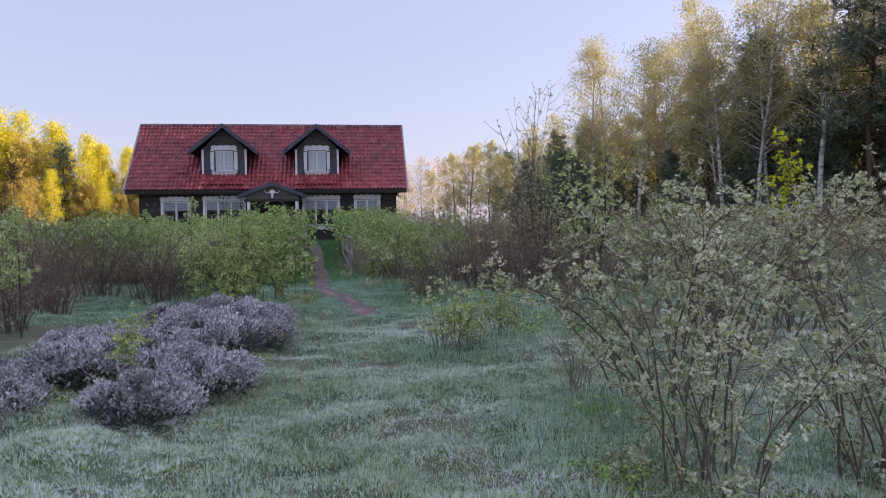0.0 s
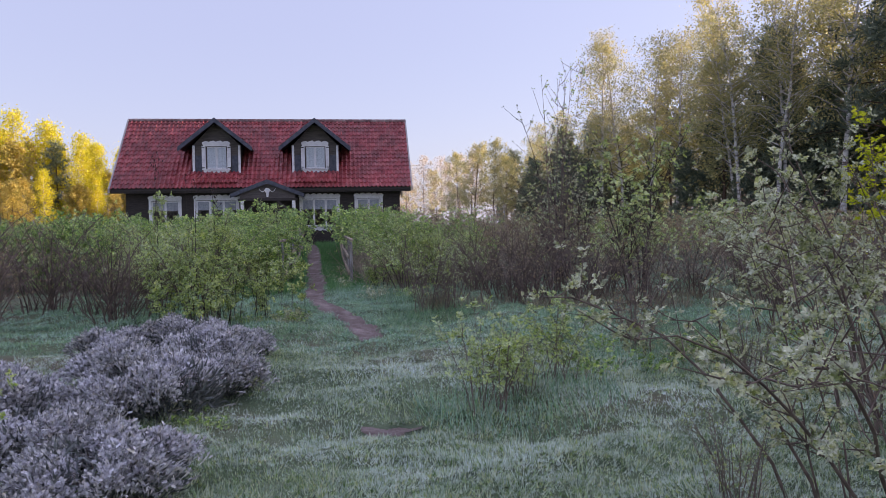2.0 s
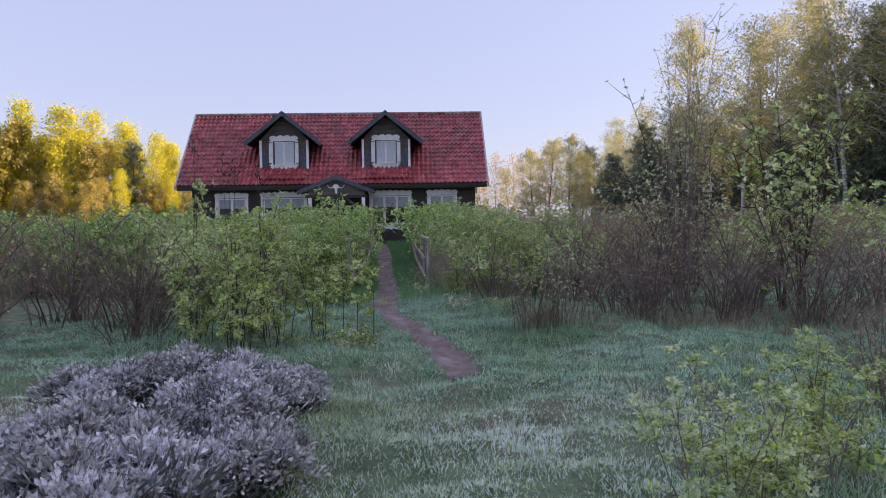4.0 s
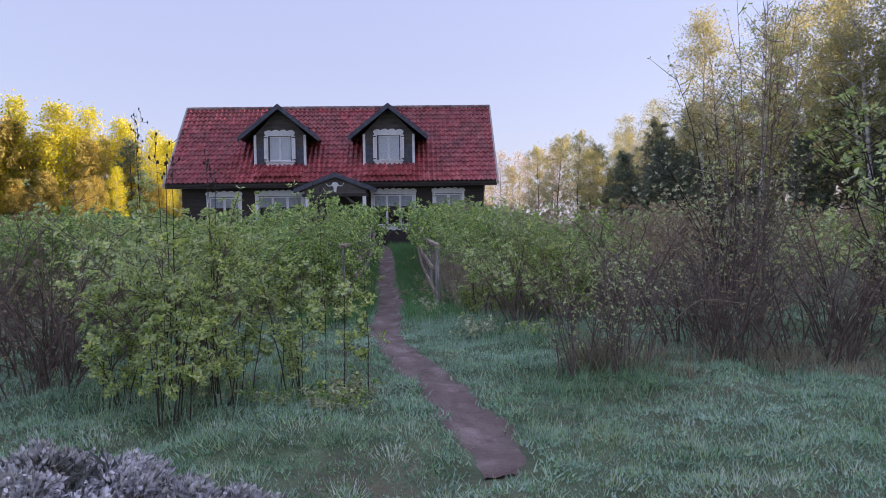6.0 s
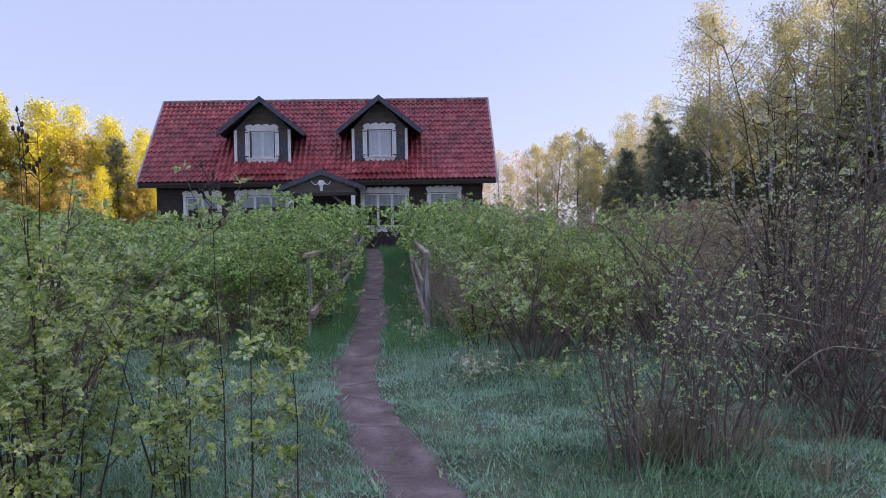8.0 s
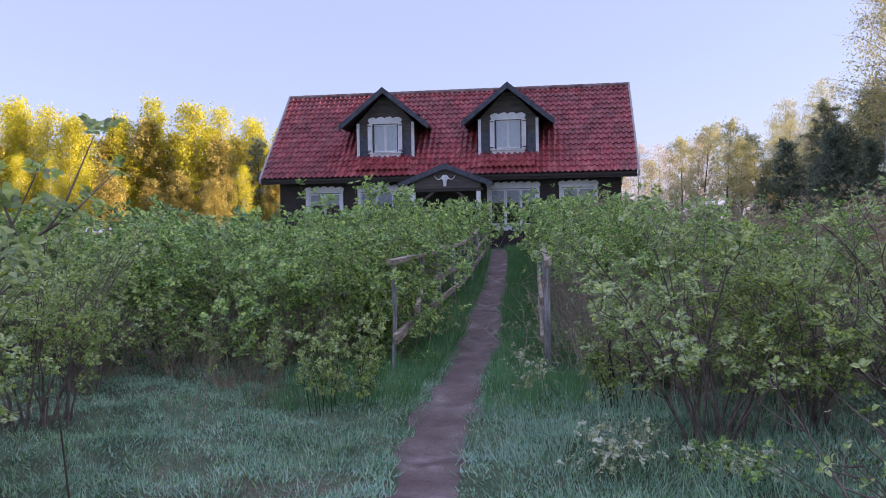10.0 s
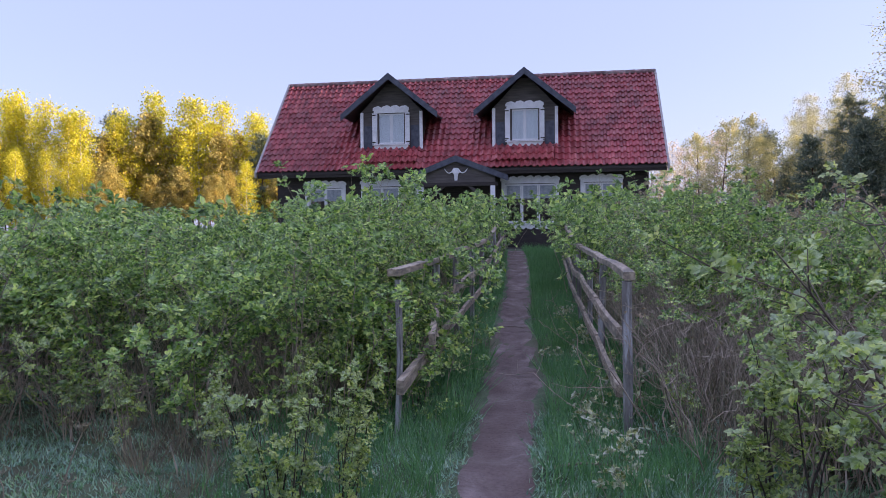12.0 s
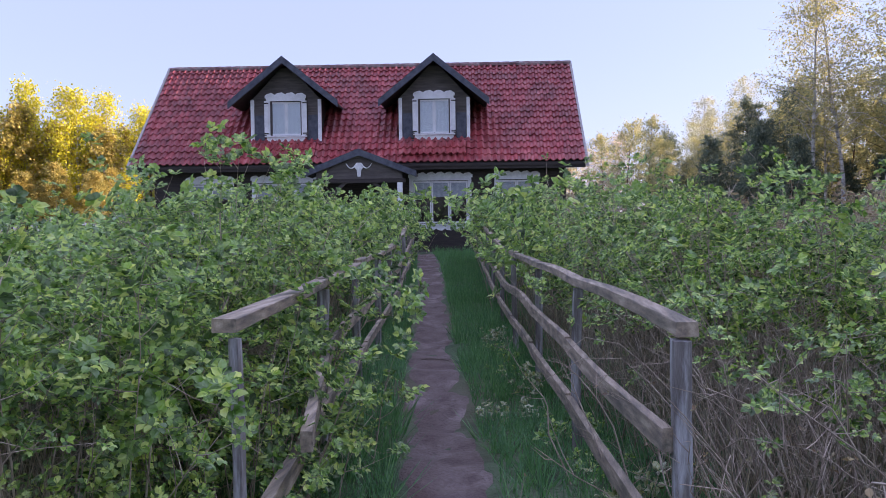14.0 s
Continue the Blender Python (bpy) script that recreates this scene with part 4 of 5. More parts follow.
put(tangle, [(-1.75, 19.7, 1.1), (-1.2, 19.45, 1.1), (-0.3, 19.5, 1.2), (0.4, 19.9, 1.2), (-1.9, 20.5, 1.1), (-2.0, 22.3, 0.9), (-1.5, 20.0, 0.9), (-0.7, 19.8, 1.0), (-1.0, 20.9, 1.0), (-0.1, 20.5, 1.1), (-1.9, 21.3, 0.8), (-5.2, 19.4, 0.7), (-6.4, 19.2, 0.7), (-7.6, 19.4, 0.7)], 68)
# scrub on the field to the right and further left
scrub = [shrub("scrub_bush", 90 + i, 1.55, 1.2, 18, 7, 1.0, 0.1, (M_leaf_brown, M_leaf, M_leaf_brown)[i], M_cane, 0.2, 0.3, 0.01, 0.4, 0.08, lite=1, leaves=5, pinnate=False, label=("russet field shrub with withered leaves", "pale green field shrub in bud", "brown field shrub with dry stalks")[i], group="field scrub") for i in range(3)]
spots = [(x + rng.normal(0, 0.5), y + rng.normal(0, 0.5), rng.uniform(0.8, 1.25)) for x in np.arange(0.5, 19, 2.0) for y in np.arange(20.5, 44, 2.4) if x > 2.6 - 0.16 * (y - 20)]
spots += [(x + rng.normal(0, 0.5), y + rng.normal(0, 0.5), rng.uniform(0.8, 1.2)) for x in np.arange(-19, -9, 2.2) for y in np.arange(14, 32, 2.6) if x < -7.5 - 0.25 * (y - 14)]
put(scrub, spots, 7)


# ---- trees ----
def tree(name, seed, height, kind, label, group):
    """A tree with a tapered trunk, limbs and a crown of many small leaves in uneven sprays."""
    rng = np.random.default_rng(seed)
    top = thing(name, Matrix.Identity(4), label, "tree", group)
    wood, lp, ld = Geo(), [], []
    k = np.linspace(0, 1, 10)
    lean = rng.normal(0, 0.045, 2)
    trunk = np.stack([height * lean[0] * k ** 1.5, height * lean[1] * k ** 1.5, height * k * 0.97 - 0.1], 1)
    trunk[2:, :2] += np.cumsum(rng.normal(0, 0.07, (8, 2)), 0)
    r0 = {"birch": 0.17, "pine": 0.19, "spruce": 0.16, "broad": 0.16, "bare": 0.12}[kind] * height / 18
    wood.tube(trunk, r0 * (1 - 0.88 * k), 7)
    lo, limbs = {"birch": (0.3, 46), "pine": (0.3, 46), "spruce": (0.03, 52), "broad": (0.2, 46), "bare": (0.25, 60)}[kind]
    if name == "yellow_birch":
        lo, limbs = 0.1, 40
    for i in range(limbs):
        t = lo + (0.98 - lo) * (i + rng.uniform(0, 1)) / limbs
        j = min(int(t * 9), 8)
        p0 = trunk[j] + (trunk[j + 1] - trunk[j]) * (t * 9 - j)
        a = i * 2.4 + rng.normal(0, 0.5)
        out = np.array([math.cos(a), math.sin(a), 0])
        f = (t - lo) / (1 - lo)
        if kind == "spruce":
            ln, rise = height * (0.26 * (1 - f) ** 0.8 + 0.03) * rng.uniform(0.7, 1.1), rng.uniform(-0.15, 0.15)
        elif kind == "pine":
            ln, rise = height * (0.2 * (1 - f) ** 0.8 + 0.035) * rng.uniform(0.6, 1.15), rng.uniform(-0.1, 0.3)
        elif name == "yellow_birch":
            ln, rise = height * (0.1 * math.sin(math.pi * min(1, 0.25 + f * 0.75)) + 0.02) * rng.uniform(0.6, 1.2), rng.uniform(0.8, 1.5)
        elif kind == "birch":
            ln, rise = height * (0.17 * math.sin(math.pi * min(1, 0.25 + f * 0.75)) + 0.03) * rng.uniform(0.6, 1.2), rng.uniform(0.5, 1.1)
        else:
            ln, rise = height * (0.19 * math.sin(math.pi * min(1, 0.3 + f * 0.7)) + 0.03) * rng.uniform(0.6, 1.2), rng.uniform(0.3, 1.0)
        s = np.linspace(0, 1, 5)
        pts = p0 + out * ln * s[:, None] + UP * (ln * rise * s)[:, None] - UP * (ln * (0.35 if kind == "birch" else 0.12) * s ** 2.5)[:, None]
        pts[1:] += rng.normal(0, ln * 0.05, (4, 3))
        wood.tube(pts[::2], (r0 * 0.3 * (1 - 0.6 * f) * (1 - 0.8 * s))[::2], 3)
        sprays = {"birch": 7, "pine": 7, "spruce": 5, "broad": 7, "bare": 6}[kind]
        for q in range(sprays):
            u = rng.uniform(0.25, 1.05)
            jj = min(int(u * 4), 3)
            c = pts[jj] + (pts[jj + 1] - pts[jj]) * (u * 4 - jj)
            dirn = unit(rng.normal(0, 1, 3) + out * 0.5 + UP * (0.3 if kind != "birch" else -0.2))
            sl = rng.uniform(0.4, 1.1) * height / 18
            if kind == "birch" and q < 3:
                wood.tube(np.stack([c, c + dirn * sl]), np.array([0.016, 0.004]) * height / 18, 3)
            n = 14 if name == "yellow_birch" else {"birch": 18, "pine": 20, "spruce": 20, "broad": 16, "bare": 5}[kind]
            w = rng.uniform(0, 1, n)[:, None]
            if kind in ("pine", "spruce"):
                lp.append(c + dirn * sl * w + rng.normal(0, 0.16, (n, 3)) * [1, 1, 0.5])
                ld.append(rng.normal(0, 1, (n, 3)) + dirn + UP * 0.3)
            else:
                lp.append(c + dirn * sl * w + rng.normal(0, 0.45 if name == "yellow_birch" else 0.28, (n, 3)))
                ld.append(rng.normal(0, 1, (n, 3)) - UP * 0.4)
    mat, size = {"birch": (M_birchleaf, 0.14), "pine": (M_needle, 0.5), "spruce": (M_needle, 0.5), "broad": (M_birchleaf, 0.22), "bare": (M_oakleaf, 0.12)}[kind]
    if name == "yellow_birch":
        mat, size = M_sunleaf, 0.24
    if name == "bare_birch":
        mat, size = M_hazetwig, 0.2
    if name == "bronze_tree":
        mat, size = M_oakleaf, 0.3
    part("trunk", wood, M_birch if "birch" in kind else M_pinebark, top, smooth=True)
    lv = Geo()
    p, d = np.concatenate(lp), np.concatenate(ld)
    s = rng.uniform(0.6, 1.3, len(p)) * size
    lv.leaves(p, d, s, s * (0.11 if kind in ("pine", "spruce") else 0.42), rng, 0.3)
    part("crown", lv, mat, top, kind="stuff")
    return top


def far_put(variants, spots, seed):
    put(variants, spots, seed, (0.85, 1.15))


rng = np.random.default_rng(5)
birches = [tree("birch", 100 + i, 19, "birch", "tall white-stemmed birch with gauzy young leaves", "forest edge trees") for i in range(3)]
pines = [tree("pine", 110 + i, 18, "pine", "dark green pine with a ragged dense crown", "forest edge trees") for i in range(3)]
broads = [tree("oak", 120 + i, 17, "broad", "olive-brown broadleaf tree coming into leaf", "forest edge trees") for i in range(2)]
spruces = [tree("spruce", 115 + i, 9.5, "spruce", "young dark spruce branched to the ground", "forest edge trees") for i in range(2)]
yellows = [tree("yellow_birch", 130 + i, 16.5, "birch", "far birch, young leaves coloured with the yellow of sunlight", "sunlit far trees") for i in range(3)]
bronzes = [tree("bronze_tree", 140 + i, 14, "broad", "sunlit bronze broadleaf tree in first leaf", "sunlit far trees") for i in range(2)]

# the edge runs on out of view, with taller trees, to block the sun
EDGE = np.array([(62, 18), (44, 34), (32, 52), (22, 64), (15.5, 76), (12, 92), (7, 112)], float)
sel = {"b": [], "p": [], "o": []}
seg = np.linalg.norm(np.diff(EDGE, axis=0), axis=1)
cum = np.concatenate([[0], np.cumsum(seg)])
for row, (gap, off) in enumerate(((3.4, 0.0), (3.6, 4.0), (4.0, 8.5), (4.4, 14.0))):
    for s in np.arange(0, cum[-1], gap):
        s += rng.normal(0, 0.6)
        x, y = np.interp(s, cum, EDGE[:, 0]), np.interp(s, cum, EDGE[:, 1])
        x, y = x + 0.85 * (off + rng.normal(0, 0.9)), y + 0.52 * (off + rng.normal(0, 0.9))
        size = rng.uniform(0.85, 1.12) * np.interp(y, [71, 78, 100], [1.0, 0.72, 0.66]) * (1.0 + 0.35 * float(smooth01((62 - y) / 12)) + (0.012 * off if y < 75 else 0.0))
        pick = rng.uniform()
        key = ("b" if pick < 0.55 else "p" if pick < 0.72 else "o") if row == 0 else ("b" if pick < 0.25 else "p" if pick < 0.62 else "o")
        sel[key].append((x, y, size))
sel["b"][:0] = [(15.0, 73.5, 1.05), (23.0, 60.0, 1.05), (25.0, 58.0, 1.0)]
under = []
for s in np.arange(0, cum[-1], 2.8):
    x, y = np.interp(s, cum, EDGE[:, 0]) + rng.normal(1.5, 1.5), np.interp(s, cum, EDGE[:, 1]) + rng.normal(1.0, 1.5)
    under.append((x, y, rng.uniform(0.55, 1.05) * (1.0 if y < 72 else 0.8)))
    if rng.uniform() < 0.6:
        under.append((x + 7, y + 4.5, rng.uniform(0.8, 1.2) * (1.0 if y < 72 else 0.8)))
under += [(11.5, 74.0, 0.85), (9.5, 80.0, 0.9), (12.6, 78.0, 1.0), (13.5, 71.5, 0.7), (26, 60, 1.1), (28.5, 58, 1.2), (31, 62, 1.2), (33.5, 55, 1.1), (24, 66, 1.2), (36, 51, 1.2), (39, 46, 1.1), (42, 42, 1.2), (29, 66, 1.3)]
far_put(spruces, under, 26)
far_put(birches, sel["b"], 21)
far_put(pines, sel["p"], 22)
far_put(broads, sel["o"], 23)
yel, bro, pin = [], [], []
for row, off in enumerate((-5, 0, 6)):
    for ang in np.arange(-58, -13, 0.95):
        a = radians(ang + rng.normal(0, 0.5))
        r = 101 + off + rng.normal(0, 2)
        size = (0.62 + 0.26 * smooth01((-ang - 19) / 11)) * rng.uniform(0.92, 1.15) * (0.55 if row == 0 else 1.0)
        spot = (r * math.sin(a) - 1, r * math.cos(a), float(size))
        pick = rng.uniform()
        (yel if pick < 0.66 else bro if pick < 0.93 or row == 0 else pin).append(spot)
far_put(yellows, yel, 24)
far_put(bronzes, bro, 25)
for x, y, s in [(a, b, c * 0.82) for a, b, c in pin] + [(-63, 86, 0.86), (-60, 88, 0.84)]:
    copy_thing(pines[0], pose(x, y, 0.5, 0, 0, rng.uniform(0, 360)) @ Matrix.Diagonal((s / pines[0].scale[0],) * 3 + (1,)))
for x, y, s in [(1.5, 96, 0.62), (3.5, 92, 0.66), (6.0, 95, 0.7), (-1.5, 120, 0.6), (-6, 125, 0.55)]:
    copy_thing(broads[0], pose(x, y, 0.5, 0, 0, rng.uniform(0, 360)) @ Matrix.Diagonal((s / broads[0].scale[0],) * 3 + (1,)))

hazes = [tree("bare_birch", 145 + i, 14, "bare", "far bare birch, pinkish haze put into its twig colour", "far bare birches") for i in range(2)]
far_put(hazes, [(-6.5, 122, 0.85), (-3.5, 118, 0.9), (-0.5, 121, 0.95), (2.0, 116, 0.9), (4.5, 119, 1.0), (0.8, 108, 0.7), (3.4, 106, 0.8), (-9, 124, 0.9)], 27)

# young tree standing in the thicket, and a lime-green sapling
young = shrub("young_tree", 150, 4.7, 0.8, 12, 26, 1.4, 0.05, M_leaf, M_bark, 0.02, 0.2, 0.017, 0.25, 0.03, leaves=4, pinnate=False, reach=(0.05, 0.16), label="young dark-stemmed tree with sparse frosted buds", category="tree")
young.matrix_basis = pose(2.0, 17.8, 0)
leafing = shrub("young_tree", 152, 3.3, 1.3, 10, 26, 2.0, 0.085, M_leaf, M_darkstem, 0.2, 0.25, 0.022, 0.25, 0.06, leaves=5, pinnate=False, reach=(0.08, 0.2), label="young tree with fresh yellow-green leaf clusters", category="tree")
leafing.matrix_basis = pose(3.4, 16.6, 0)
bushy = shrub("tall_bush", 153, 4.2, 1.5, 20, 22, 1.8, 0.06, M_leaf_frost, M_darkstem, 0.2, 0.12, 0.02, 0.4, 0.06, leaves=5, pinnate=False, label="tall dense bush with small grey-green leaves", category="bush")
bushy.matrix_basis = pose(2.9, 21.8, 0)
sap = shrub("sapling", 151, 3.5, 0.5, 5, 20, 1.5, 0.1, M_sunlime, M_bark, 0.05, 0.3, 0.025, 0.05, 0.05, leaves=6, pinnate=False, reach=(0.06, 0.14), label="sapling with lime-yellow new leaves, coloured bright as if sunlit", category="tree")
sap.matrix_basis = pose(7.75, 16.0, 0)


# ---- lavender ----
def lavender(name, seed, rx, ry, h, label):
    rng = np.random.default_rng(seed)
    top = thing(name, Matrix.Identity(4), label, "lavender", "lavender cushions")
    n, heads = 3000, 24
    a, r = rng.uniform(0, 2 * math.pi, heads), np.sqrt(rng.uniform(0.02, 1, heads))
    hx, hy = rx * r * np.cos(a), ry * r * np.sin(a)
    hz = h * (1 - 0.45 * r ** 2.2) * rng.uniform(0.68, 1.15, heads)
    own = rng.integers(0, heads, n)
    ox, oy = rng.normal(0, 0.055, n), rng.normal(0, 0.055, n)
    x, y = hx[own] + ox, hy[own] + oy
    z = hz[own] - 9.0 * (ox ** 2 + oy ** 2) + rng.normal(0, 0.02, n)
    d = np.stack([x * 0.35 + ox * 4, y * 0.35 + oy * 4, np.full(n, 0.5)], 1) + rng.normal(0, 0.16, (n, 3))
    s = Geo()
    base = np.stack([x, y, np.maximum(z * 0.66, 0.02)], 1)
    length = rng.uniform(0.06, 0.17, n)
    s.leaves(base, d, length * 0.9, np.full(n, 0.0065), rng, 0.1)
    tips = base + unit(d) * (length * 0.62)[:, None]
    for q in range(3):
        s.leaves(tips + rng.normal(0, 0.009, (n, 3)), d + rng.normal(0, 0.4, (n, 3)), rng.uniform(0.022, 0.045, n), np.full(n, 0.011), rng, 0.3)
    part("flower_mass", s, M_lav, top, "frosted grey-violet spikes", kind="stuff")
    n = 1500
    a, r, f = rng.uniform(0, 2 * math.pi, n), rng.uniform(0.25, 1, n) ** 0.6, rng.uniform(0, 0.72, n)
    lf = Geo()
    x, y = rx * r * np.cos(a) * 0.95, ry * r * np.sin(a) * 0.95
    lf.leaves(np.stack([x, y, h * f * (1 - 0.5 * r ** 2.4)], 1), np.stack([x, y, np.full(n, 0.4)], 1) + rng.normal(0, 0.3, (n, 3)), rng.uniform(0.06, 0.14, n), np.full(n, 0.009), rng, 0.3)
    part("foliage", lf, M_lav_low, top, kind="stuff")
    w = Geo()
    for i in range(40):
        a = rng.uniform(0, 2 * math.pi)
        e = np.array([rx * 0.7 * math.cos(a), ry * 0.7 * math.sin(a), h * 0.6]) * rng.uniform(0.5, 1.0)
        w.tube(np.stack([e * 0.12 * [1, 1, 0], e * [0.5, 0.5, 0.6], e]), [0.008, 0.006, 0.003], 3)
    part("stems", w, M_bark, top)
    return top


LAV = "frosted grey-violet lavender cushion at the lawn's edge"
lav = [lavender("lavender", 160 + i, 0.5, 0.42, 0.5, LAV) for i in range(3)]
put(lav, [(-2.3, 5.45, 0.8), (-2.05, 6.25, 0.85), (-2.75, 6.9, 0.9), (-2.45, 8.0, 1.0), (-2.9, 8.75, 1.05), (-2.3, 8.75, 0.9), (-3.35, 6.75, 1.0), (-3.45, 7.6, 1.05), (-3.5, 5.5, 0.8), (-4.1, 8.3, 0.95), (-2.6, 9.6, 0.85), (-3.1, 10.4, 0.9), (-2.55, 10.35, 0.8), (-3.7, 10.2, 0.9), (-4.3, 6.6, 0.9)], 31)
flower = shrub("leafy_weed", 170, 0.62, 0.1, 5, 6, 1.5, 0.05, M_leaf, M_cane, 0.05, 0.3, 0.006, 0.04, 0.03, label="upright pale green weed among the lavender", category="weed", group="tall weeds")
put([flower], [(-2.72, 6.2, 1.15), (-3.9, 5.9, 0.9), (-2.1, 19.8, 0.9), (-5.0, 18.9, 0.9), (-5.5, 18.6, 1.0), (-4.6, 19.0, 1.1), (-6.2, 18.8, 0.9), (-4.9, 18.5, 0.8)], 32)

# tall dark stems with shrivelled fruit beside the path
for i, (x, y, h) in enumerate([(-2.73, 13.45, 1.72), (-2.55, 13.25, 1.3), (-2.38, 13.5, 1.25), (-3.65, 13.4, 2.05), (-3.95, 13.2, 2.2), (-5.2, 15.0, 2.8), (-5.7, 9.8, 2.4), (-6.2, 10.3, 2.1), (-6.6, 11.2, 2.5)]):
    r2 = np.random.default_rng(180 + i)
    stem_tops.clear()
    top = shrub("tall_rose", 180 + i, h, 0.06, 1 if i < 3 else 3, 11, 2.2, 0.07, M_leaf, M_darkstem, 0.02, 0.25, 0.007, 0.03, 0.03, reach=(0.04, 0.1), ragged=0.97, stop=0.72, label="tall dark bare rose stem with shrivelled fruits", category="rose", group="tall rose stems")
    top.matrix_basis = pose(x, y, float(ground_z(x, y)), 0, 0, 70 * i)
    if i in (1, 2):
        continue
    hp = Geo()
    for c in range(18):
        stem = stem_tops[c % len(stem_tops)]
        foot = stem[1] + (stem[2] - stem[1]) * r2.uniform(0, 1)
        p = foot + r2.normal(0, 0.035, 3) + UP * 0.025
        hp.tube(np.stack([p + UP * 0.014, p + UP * 0.005 + r2.normal(0, 0.003, 3), p - UP * 0.008, p - UP * 0.016]), [0.002, 0.0075, 0.0085, 0.003], 5)
        hp.tube(np.stack([p - UP * 0.012, foot]), [0.002, 0.003], 3)
    part("dried_fruit", hp, M_hips, top, "black shrivelled rose hips", kind="stuff")


# low leafy weeds by the path and under the shrubs
weeds = [shrub("leafy_weed", 190 + i, 0.22, 0.2, 11, 3, 1.0, 0.04, (M_leaf_hedge, M_leaf_frost)[i], M_cane, 0.3, 0.3, 0.004, 0.1, 0.05, lite=1, leaves=5, pinnate=False, label="low pale green leafy weed in the grass", category="weed", group="low weeds") for i in range(2)]
rng = np.random.default_rng(9)
spots = [(-3.6 + 1.3 * rng.uniform(), 12.7 + 0.7 * rng.uniform(), rng.uniform(0.6, 1.1)) for i in range(13)]
spots += [(-1.9 + 1.2 * rng.uniform(), 16.9 + 0.4 * rng.uniform(), rng.uniform(0.6, 1.2)) for i in range(8)]
spots += [(0.9 + 2.6 * rng.uniform(), 8.6 + 2.6 * rng.uniform(), rng.uniform(0.7, 1.3)) for i in range(22)]
spots += [(0.8 + 2.6 * rng.uniform(), 3.4 + 2.0 * rng.uniform(), rng.uniform(0.6, 1.0)) for i in range(16)]
spots += [(np.interp(y, PATH_Y, PATH_X) + s * rng.uniform(0.45, 0.95), y, rng.uniform(0.6, 1.2)) for y in np.arange(18.6, 27, 0.7) for s in (-1, 1)]
spots += [(-1.9 - 2.2 * rng.uniform(), 5.0 + 4.0 * rng.uniform(), rng.uniform(0.5, 0.9)) for i in range(18)]
put(weeds, spots, 33)


def stalk(name, pts, r, mat, label):
    g = Geo()
    k = np.linspace(0, 1, 14)
    p = np.array(pts, float)
    t = np.linspace(0, 1, len(p))
    c = np.stack([np.interp(k, t, p[:, i]) for i in range(3)], 1)
    c[1:-1] = (c[:-2] + 2 * c[1:-1] + c[2:]) / 4
    g.tube(c, r * (1 - 0.6 * k), 5)
    tagged(new(name, g.mesh(name, mat, True)), label, "twig")


stalk("fallen_stick", [(-2.95, 19.0, 0.05), (-2.7, 19.03, 0.1), (-2.35, 19.08, 0.07)], 0.012, M_rail, "pale broken stick lying in the grass")
stalk("dry_stalk", [(-2.9, 20.4, 0.02), (-2.78, 20.1, 0.3), (-2.66, 19.6, 0.52), (-2.6, 19.2, 0.42)], 0.006, M_dry, "arching pale dry stalk beside the path")
stalk("dry_stalk", [(0.3, 14.9, 0.02), (0.35, 14.8, 0.5), (0.6, 14.7, 0.75), (1.0, 14.6, 0.7)], 0.008, M_rail, "bleached arching cane in the thicket")
stalk("dry_stalk", [(0.1, 15.2, 0.02), (-0.1, 15.0, 0.6), (0.2, 14.8, 0.95), (0.6, 14.8, 0.85)], 0.008, M_rail, "bleached arching cane in the thicket")
stalk("dry_stalk", [(-1.6, 20.0, 0.02), (-1.7, 19.6, 0.45), (-1.2, 19.3, 0.5), (-0.6, 19.2, 0.3)], 0.008, M_rail, "bleached fallen cane under the hedge")
stalk("tree_root", [(-3.62, 21.25, 0.0), (-3.5, 21.28, 0.012), (-3.34, 21.24, 0.0)], 0.014, M_bark, "dark root crossing the trodden path")
stalk("tree_root", [(-4.5, 25.2, 0.0), (-4.35, 25.25, 0.01), (-4.15, 25.2, 0.0)], 0.012, M_bark, "dark root crossing the trodden path")


def dry_umbel(x, y, h, lean, seed):
    """A withered stalk with a flat head of rays."""
    rng = np.random.default_rng(seed)
    z = float(ground_z(x, y))
    top = thing("dry_umbel", pose(x, y, z), "withered brown umbel stalk standing in the grass", "weed", "withered umbels")
    k = np.linspace(0, 1, 8)
    line = np.stack([lean * k ** 1.4 * h, 0.06 * np.sin(k * 3) * h, k * h - 0.02], 1) + rng.normal(0, 0.004, (8, 3)) * k[:, None]
    g = Geo()
    g.tube(line, 0.005 * (1 - 0.5 * k), 5)
    part("stem", g, M_cane, top, smooth=True)
    g = Geo()
    for i in range(11):
        a = i * 2.4
        tip = line[-1] + np.array([math.cos(a) * 0.035, math.sin(a) * 0.035, 0.03 + rng.normal(0, 0.006)]) * rng.uniform(0.6, 1.1)
        g.tube(np.stack([line[-1], tip]), [0.002, 0.0015], 3)
        g.leaves(np.repeat(tip[None], 4, 0), rng.normal(0, 1, (4, 3)) + UP, np.full(4, 0.014), np.full(4, 0.004), rng, 0.3)
    part("seed_head", g, M_dry, top, "dry brown seed head", kind="stuff")


for i, (x, y, h, lean) in enumerate([(-5.05, 17.2, 0.43, 0.08), (-4.78, 17.3, 0.4, 0.05), (-4.92, 17.25, 0.66, 0.45), (-4.6, 17.5, 0.3, -0.2)]):
    dry_umbel(x, y, h, lean, 330 + i)


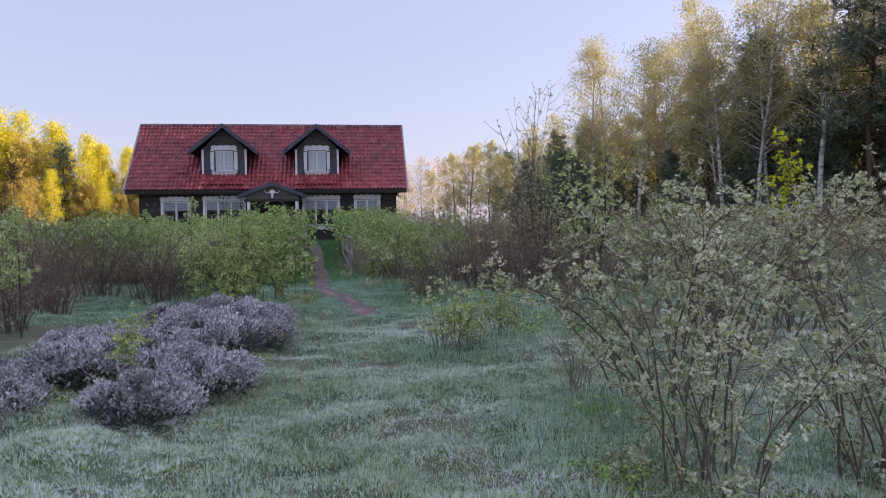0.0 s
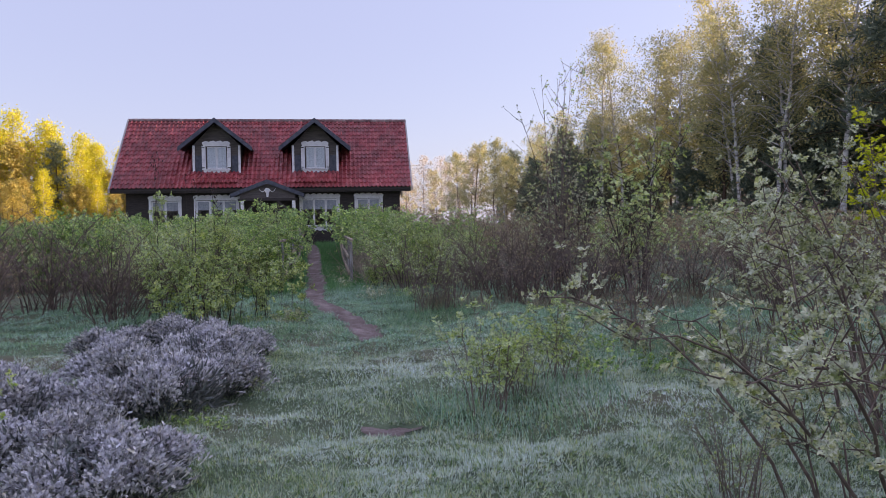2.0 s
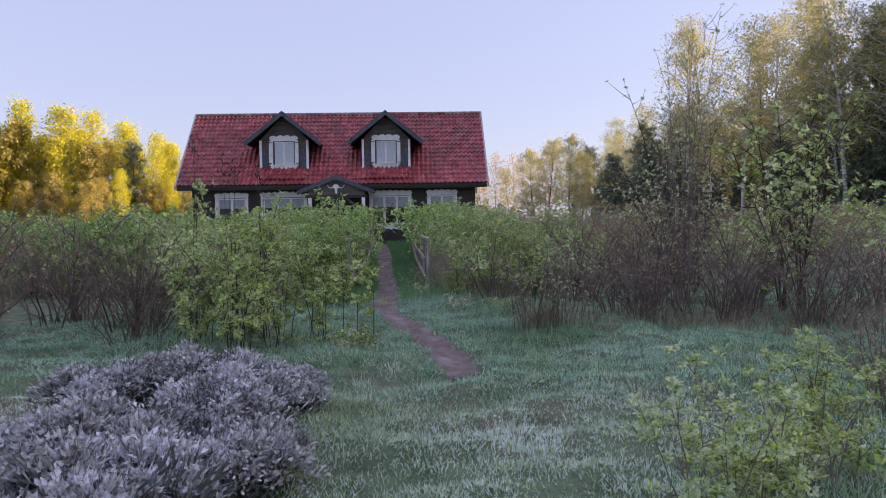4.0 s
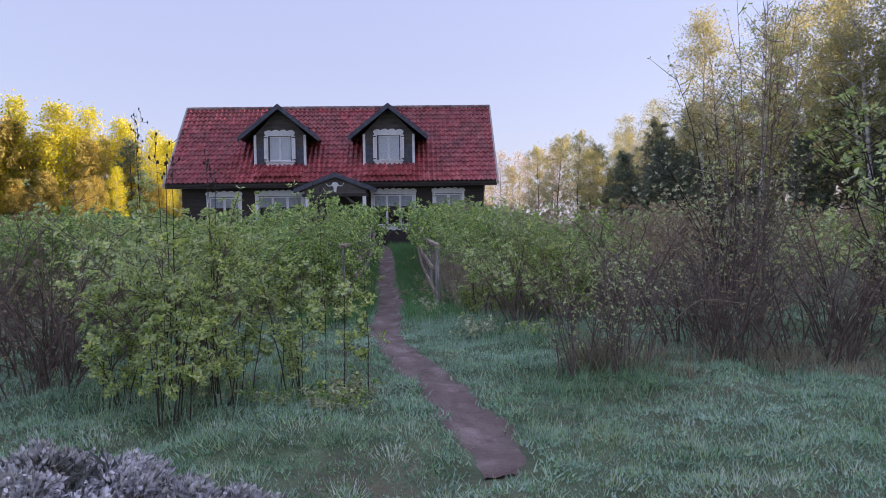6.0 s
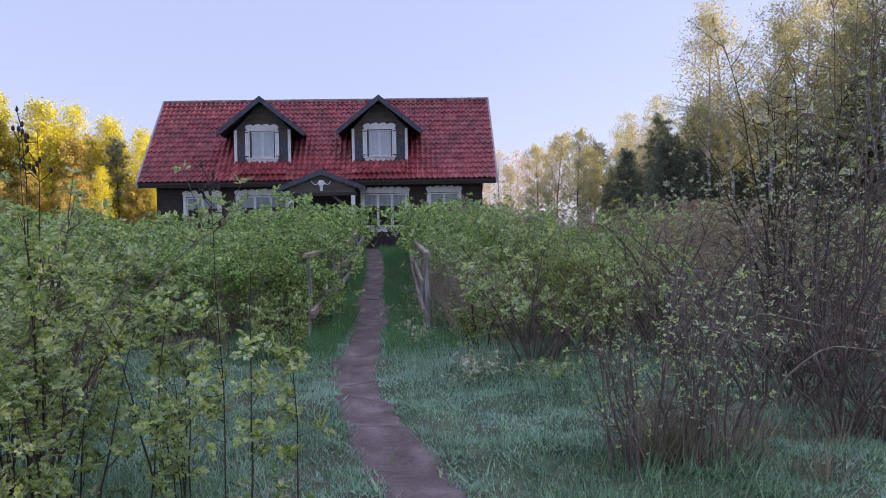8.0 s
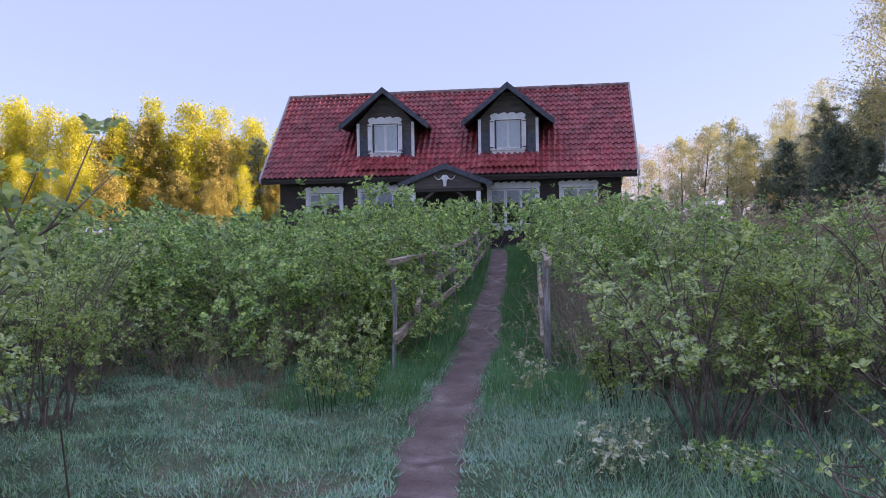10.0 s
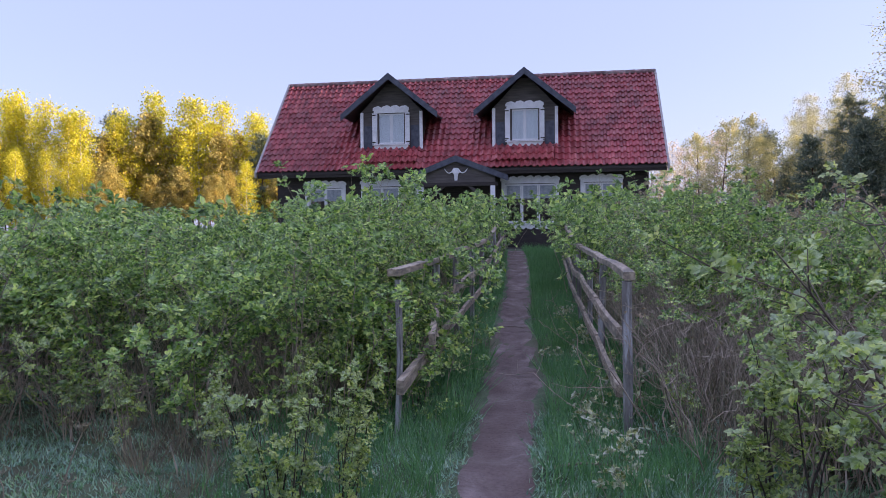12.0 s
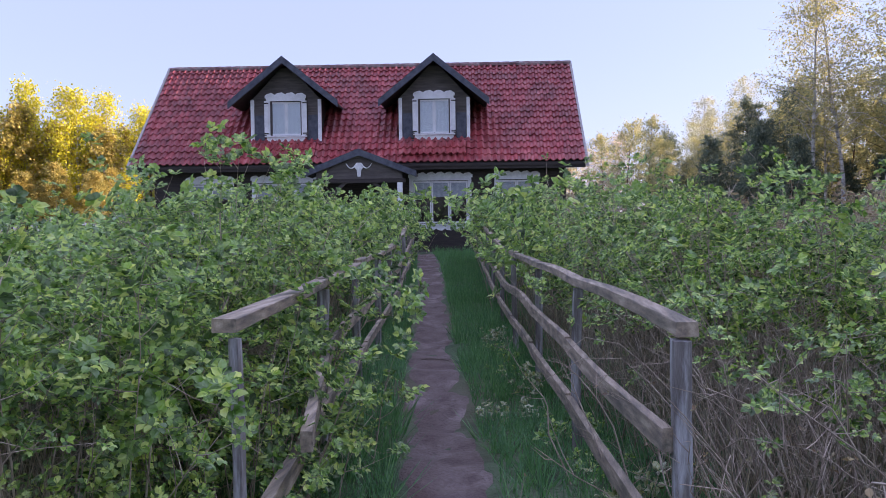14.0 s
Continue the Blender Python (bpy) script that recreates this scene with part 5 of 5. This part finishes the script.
# ---- grass ----
def tufts(name, label, mat, count, per, box, hgt, wid, seed, keep=None):
    """Separate tufts whose blades lean outwards."""
    rng = np.random.default_rng(seed)
    x, y = rng.uniform(box[0], box[1], count), rng.uniform(box[2], box[3], count)
    ok = path_off(x, y) > 0.33
    if keep is not None:
        ok &= keep(x, y)
    x, y = np.repeat(x[ok], per), np.repeat(y[ok], per)
    size = np.repeat(rng.uniform(0.55, 1.3, ok.sum()), per)
    c = len(x)
    off = rng.normal(0, 0.045, (c, 2)) * size[:, None]
    d = np.concatenate([off * 9 + rng.normal(0, 0.25, (c, 2)), np.ones((c, 1))], 1)
    X, Y = x + off[:, 0], y + off[:, 1]
    g = Geo()
    g.blades(np.stack([X, Y, ground_z(X, Y) - 0.012], 1), unit(d), hgt * size * rng.uniform(0.5, 1.2, c), wid * rng.uniform(0.6, 1.3, c), rng)
    tagged(new(name, g.mesh(name, mat)), label, "grass", kind="stuff")


tufts("grass_tuft", "frosted tufts standing out of the lawn", M_grass, 1400, 36, (-4.6, 6.0, 3.2, 13.0), 0.1, 0.0045, 51)
tufts("grass_tuft", "frosted tufts standing out of the lawn", M_grass_green, 1300, 30, (-5.5, 6.5, 12.0, 20.0), 0.11, 0.005, 52)
tufts("green_tuft", "lush green tufts along the path", M_lush, 900, 30, (-7.5, -2.0, 18.5, 34.0), 0.24, 0.006, 53, keep=lambda x, y: path_off(x, y) < 1.5)
def grass(name, label, mat, count, box, hgt, wid, seed, keep=None, tilt=0.35):
    rng = np.random.default_rng(seed)
    x, y = rng.uniform(box[0], box[1], count), rng.uniform(box[2], box[3], count)
    ok = (path_off(x, y) > 0.17 + 0.12 * rng.uniform(0, 1, count)) & ((x + 0.68) ** 2 + ((y - 7.75) * 1.1) ** 2 > 0.07)
    if keep is not None:
        ok &= keep(x, y, rng)
    x, y = x[ok], y[ok]
    c = len(x)
    h = hgt * (0.7 + 0.95 * hummock(x, y)) * rng.uniform(0.5, 1.3, c)
    comb = 3.1 * np.sin(x * 2.3 + 1.9 * np.sin(y * 1.7)) + 2.2 * np.sin(y * 4.1 + x * 1.3)
    d = rng.normal(0, tilt * 0.85, (c, 3)) + 0.5 * tilt * np.stack([np.cos(comb), np.sin(comb), 0 * comb], 1)
    d[:, 2] = 1
    g = Geo()
    g.blades(np.stack([x, y, ground_z(x, y) - 0.01], 1), unit(d), h, wid * rng.uniform(0.6, 1.3, c), rng)
    tagged(new(name, g.mesh(name, mat)), label, "grass", kind="stuff")


grass("lawn_grass", "short frosted lawn grass in uneven tufts", M_grass, 320000, (-5.0, 6.5, 2.8, 11.0), 0.042, 0.006, 41, tilt=0.95)
grass("lawn_grass", "short frosted lawn grass in uneven tufts", M_grass, 200000, (-4.2, 3.2, 3.0, 7.5), 0.037, 0.005, 47, tilt=1.0)
grass("lawn_grass", "short frosted lawn grass in uneven tufts", M_grass_green, 300000, (-8.0, 6.0, 10.8, 20.3), 0.052, 0.0066, 42, tilt=0.9)
grass("long_grass", "long green grass between path and fences", M_lush, 90000, (-8.0, -2.0, 18.0, 40.0), 0.19, 0.005, 43,
      keep=lambda x, y, r: (path_off(x, y) > 0.3) & (path_off(x, y) < 1.5 + 0.3 * r.uniform(0, 1, len(x))), tilt=0.35)
grass("long_grass", "longer green grass round the shrubs", M_grass_green, 70000, (-5.0, 4.5, 4.0, 20.0), 0.17, 0.0045, 44,
      keep=lambda x, y, r: ((x - 1.4) ** 2 + (y - 4.6) ** 2 < 1.3) | ((x - 0.3) ** 2 + (y - 8.2) ** 2 < 0.7) | ((x + 3.9) ** 2 + (y - 13.8) ** 2 < 1.5) | ((x + 1.2) ** 2 + (y - 17.6) ** 2 < 2.0) | ((x + 0.5) ** 2 + (y - 14.4) ** 2 < 0.6) | ((x - 1.8) ** 2 + (y - 10.2) ** 2 < 0.5), tilt=0.4)
tufts("dry_grass", "pale dry grass tuft at the thicket", M_dry, 9, 90, (-0.8, -0.2, 14.2, 14.8), 0.44, 0.005, 45)
tufts("dry_grass", "pale yellow grass tufts before the hedge", M_dry, 26, 40, (-7.0, -4.2, 18.2, 19.2), 0.3, 0.004, 49)
tufts("dry_grass", "pale dry grass along the thicket", M_dry, 120, 30, (-0.4, 6.0, 14.2, 16.0), 0.35, 0.005, 48)
grass("dry_grass", "withered stalks under the hedge", M_dry, 36000, (-9.0, 2.0, 19.3, 28.0), 0.6, 0.004, 46, keep=lambda x, y, r: (path_off(x, y) > 1.15) & (path_off(x, y) < 3.2), tilt=0.35)
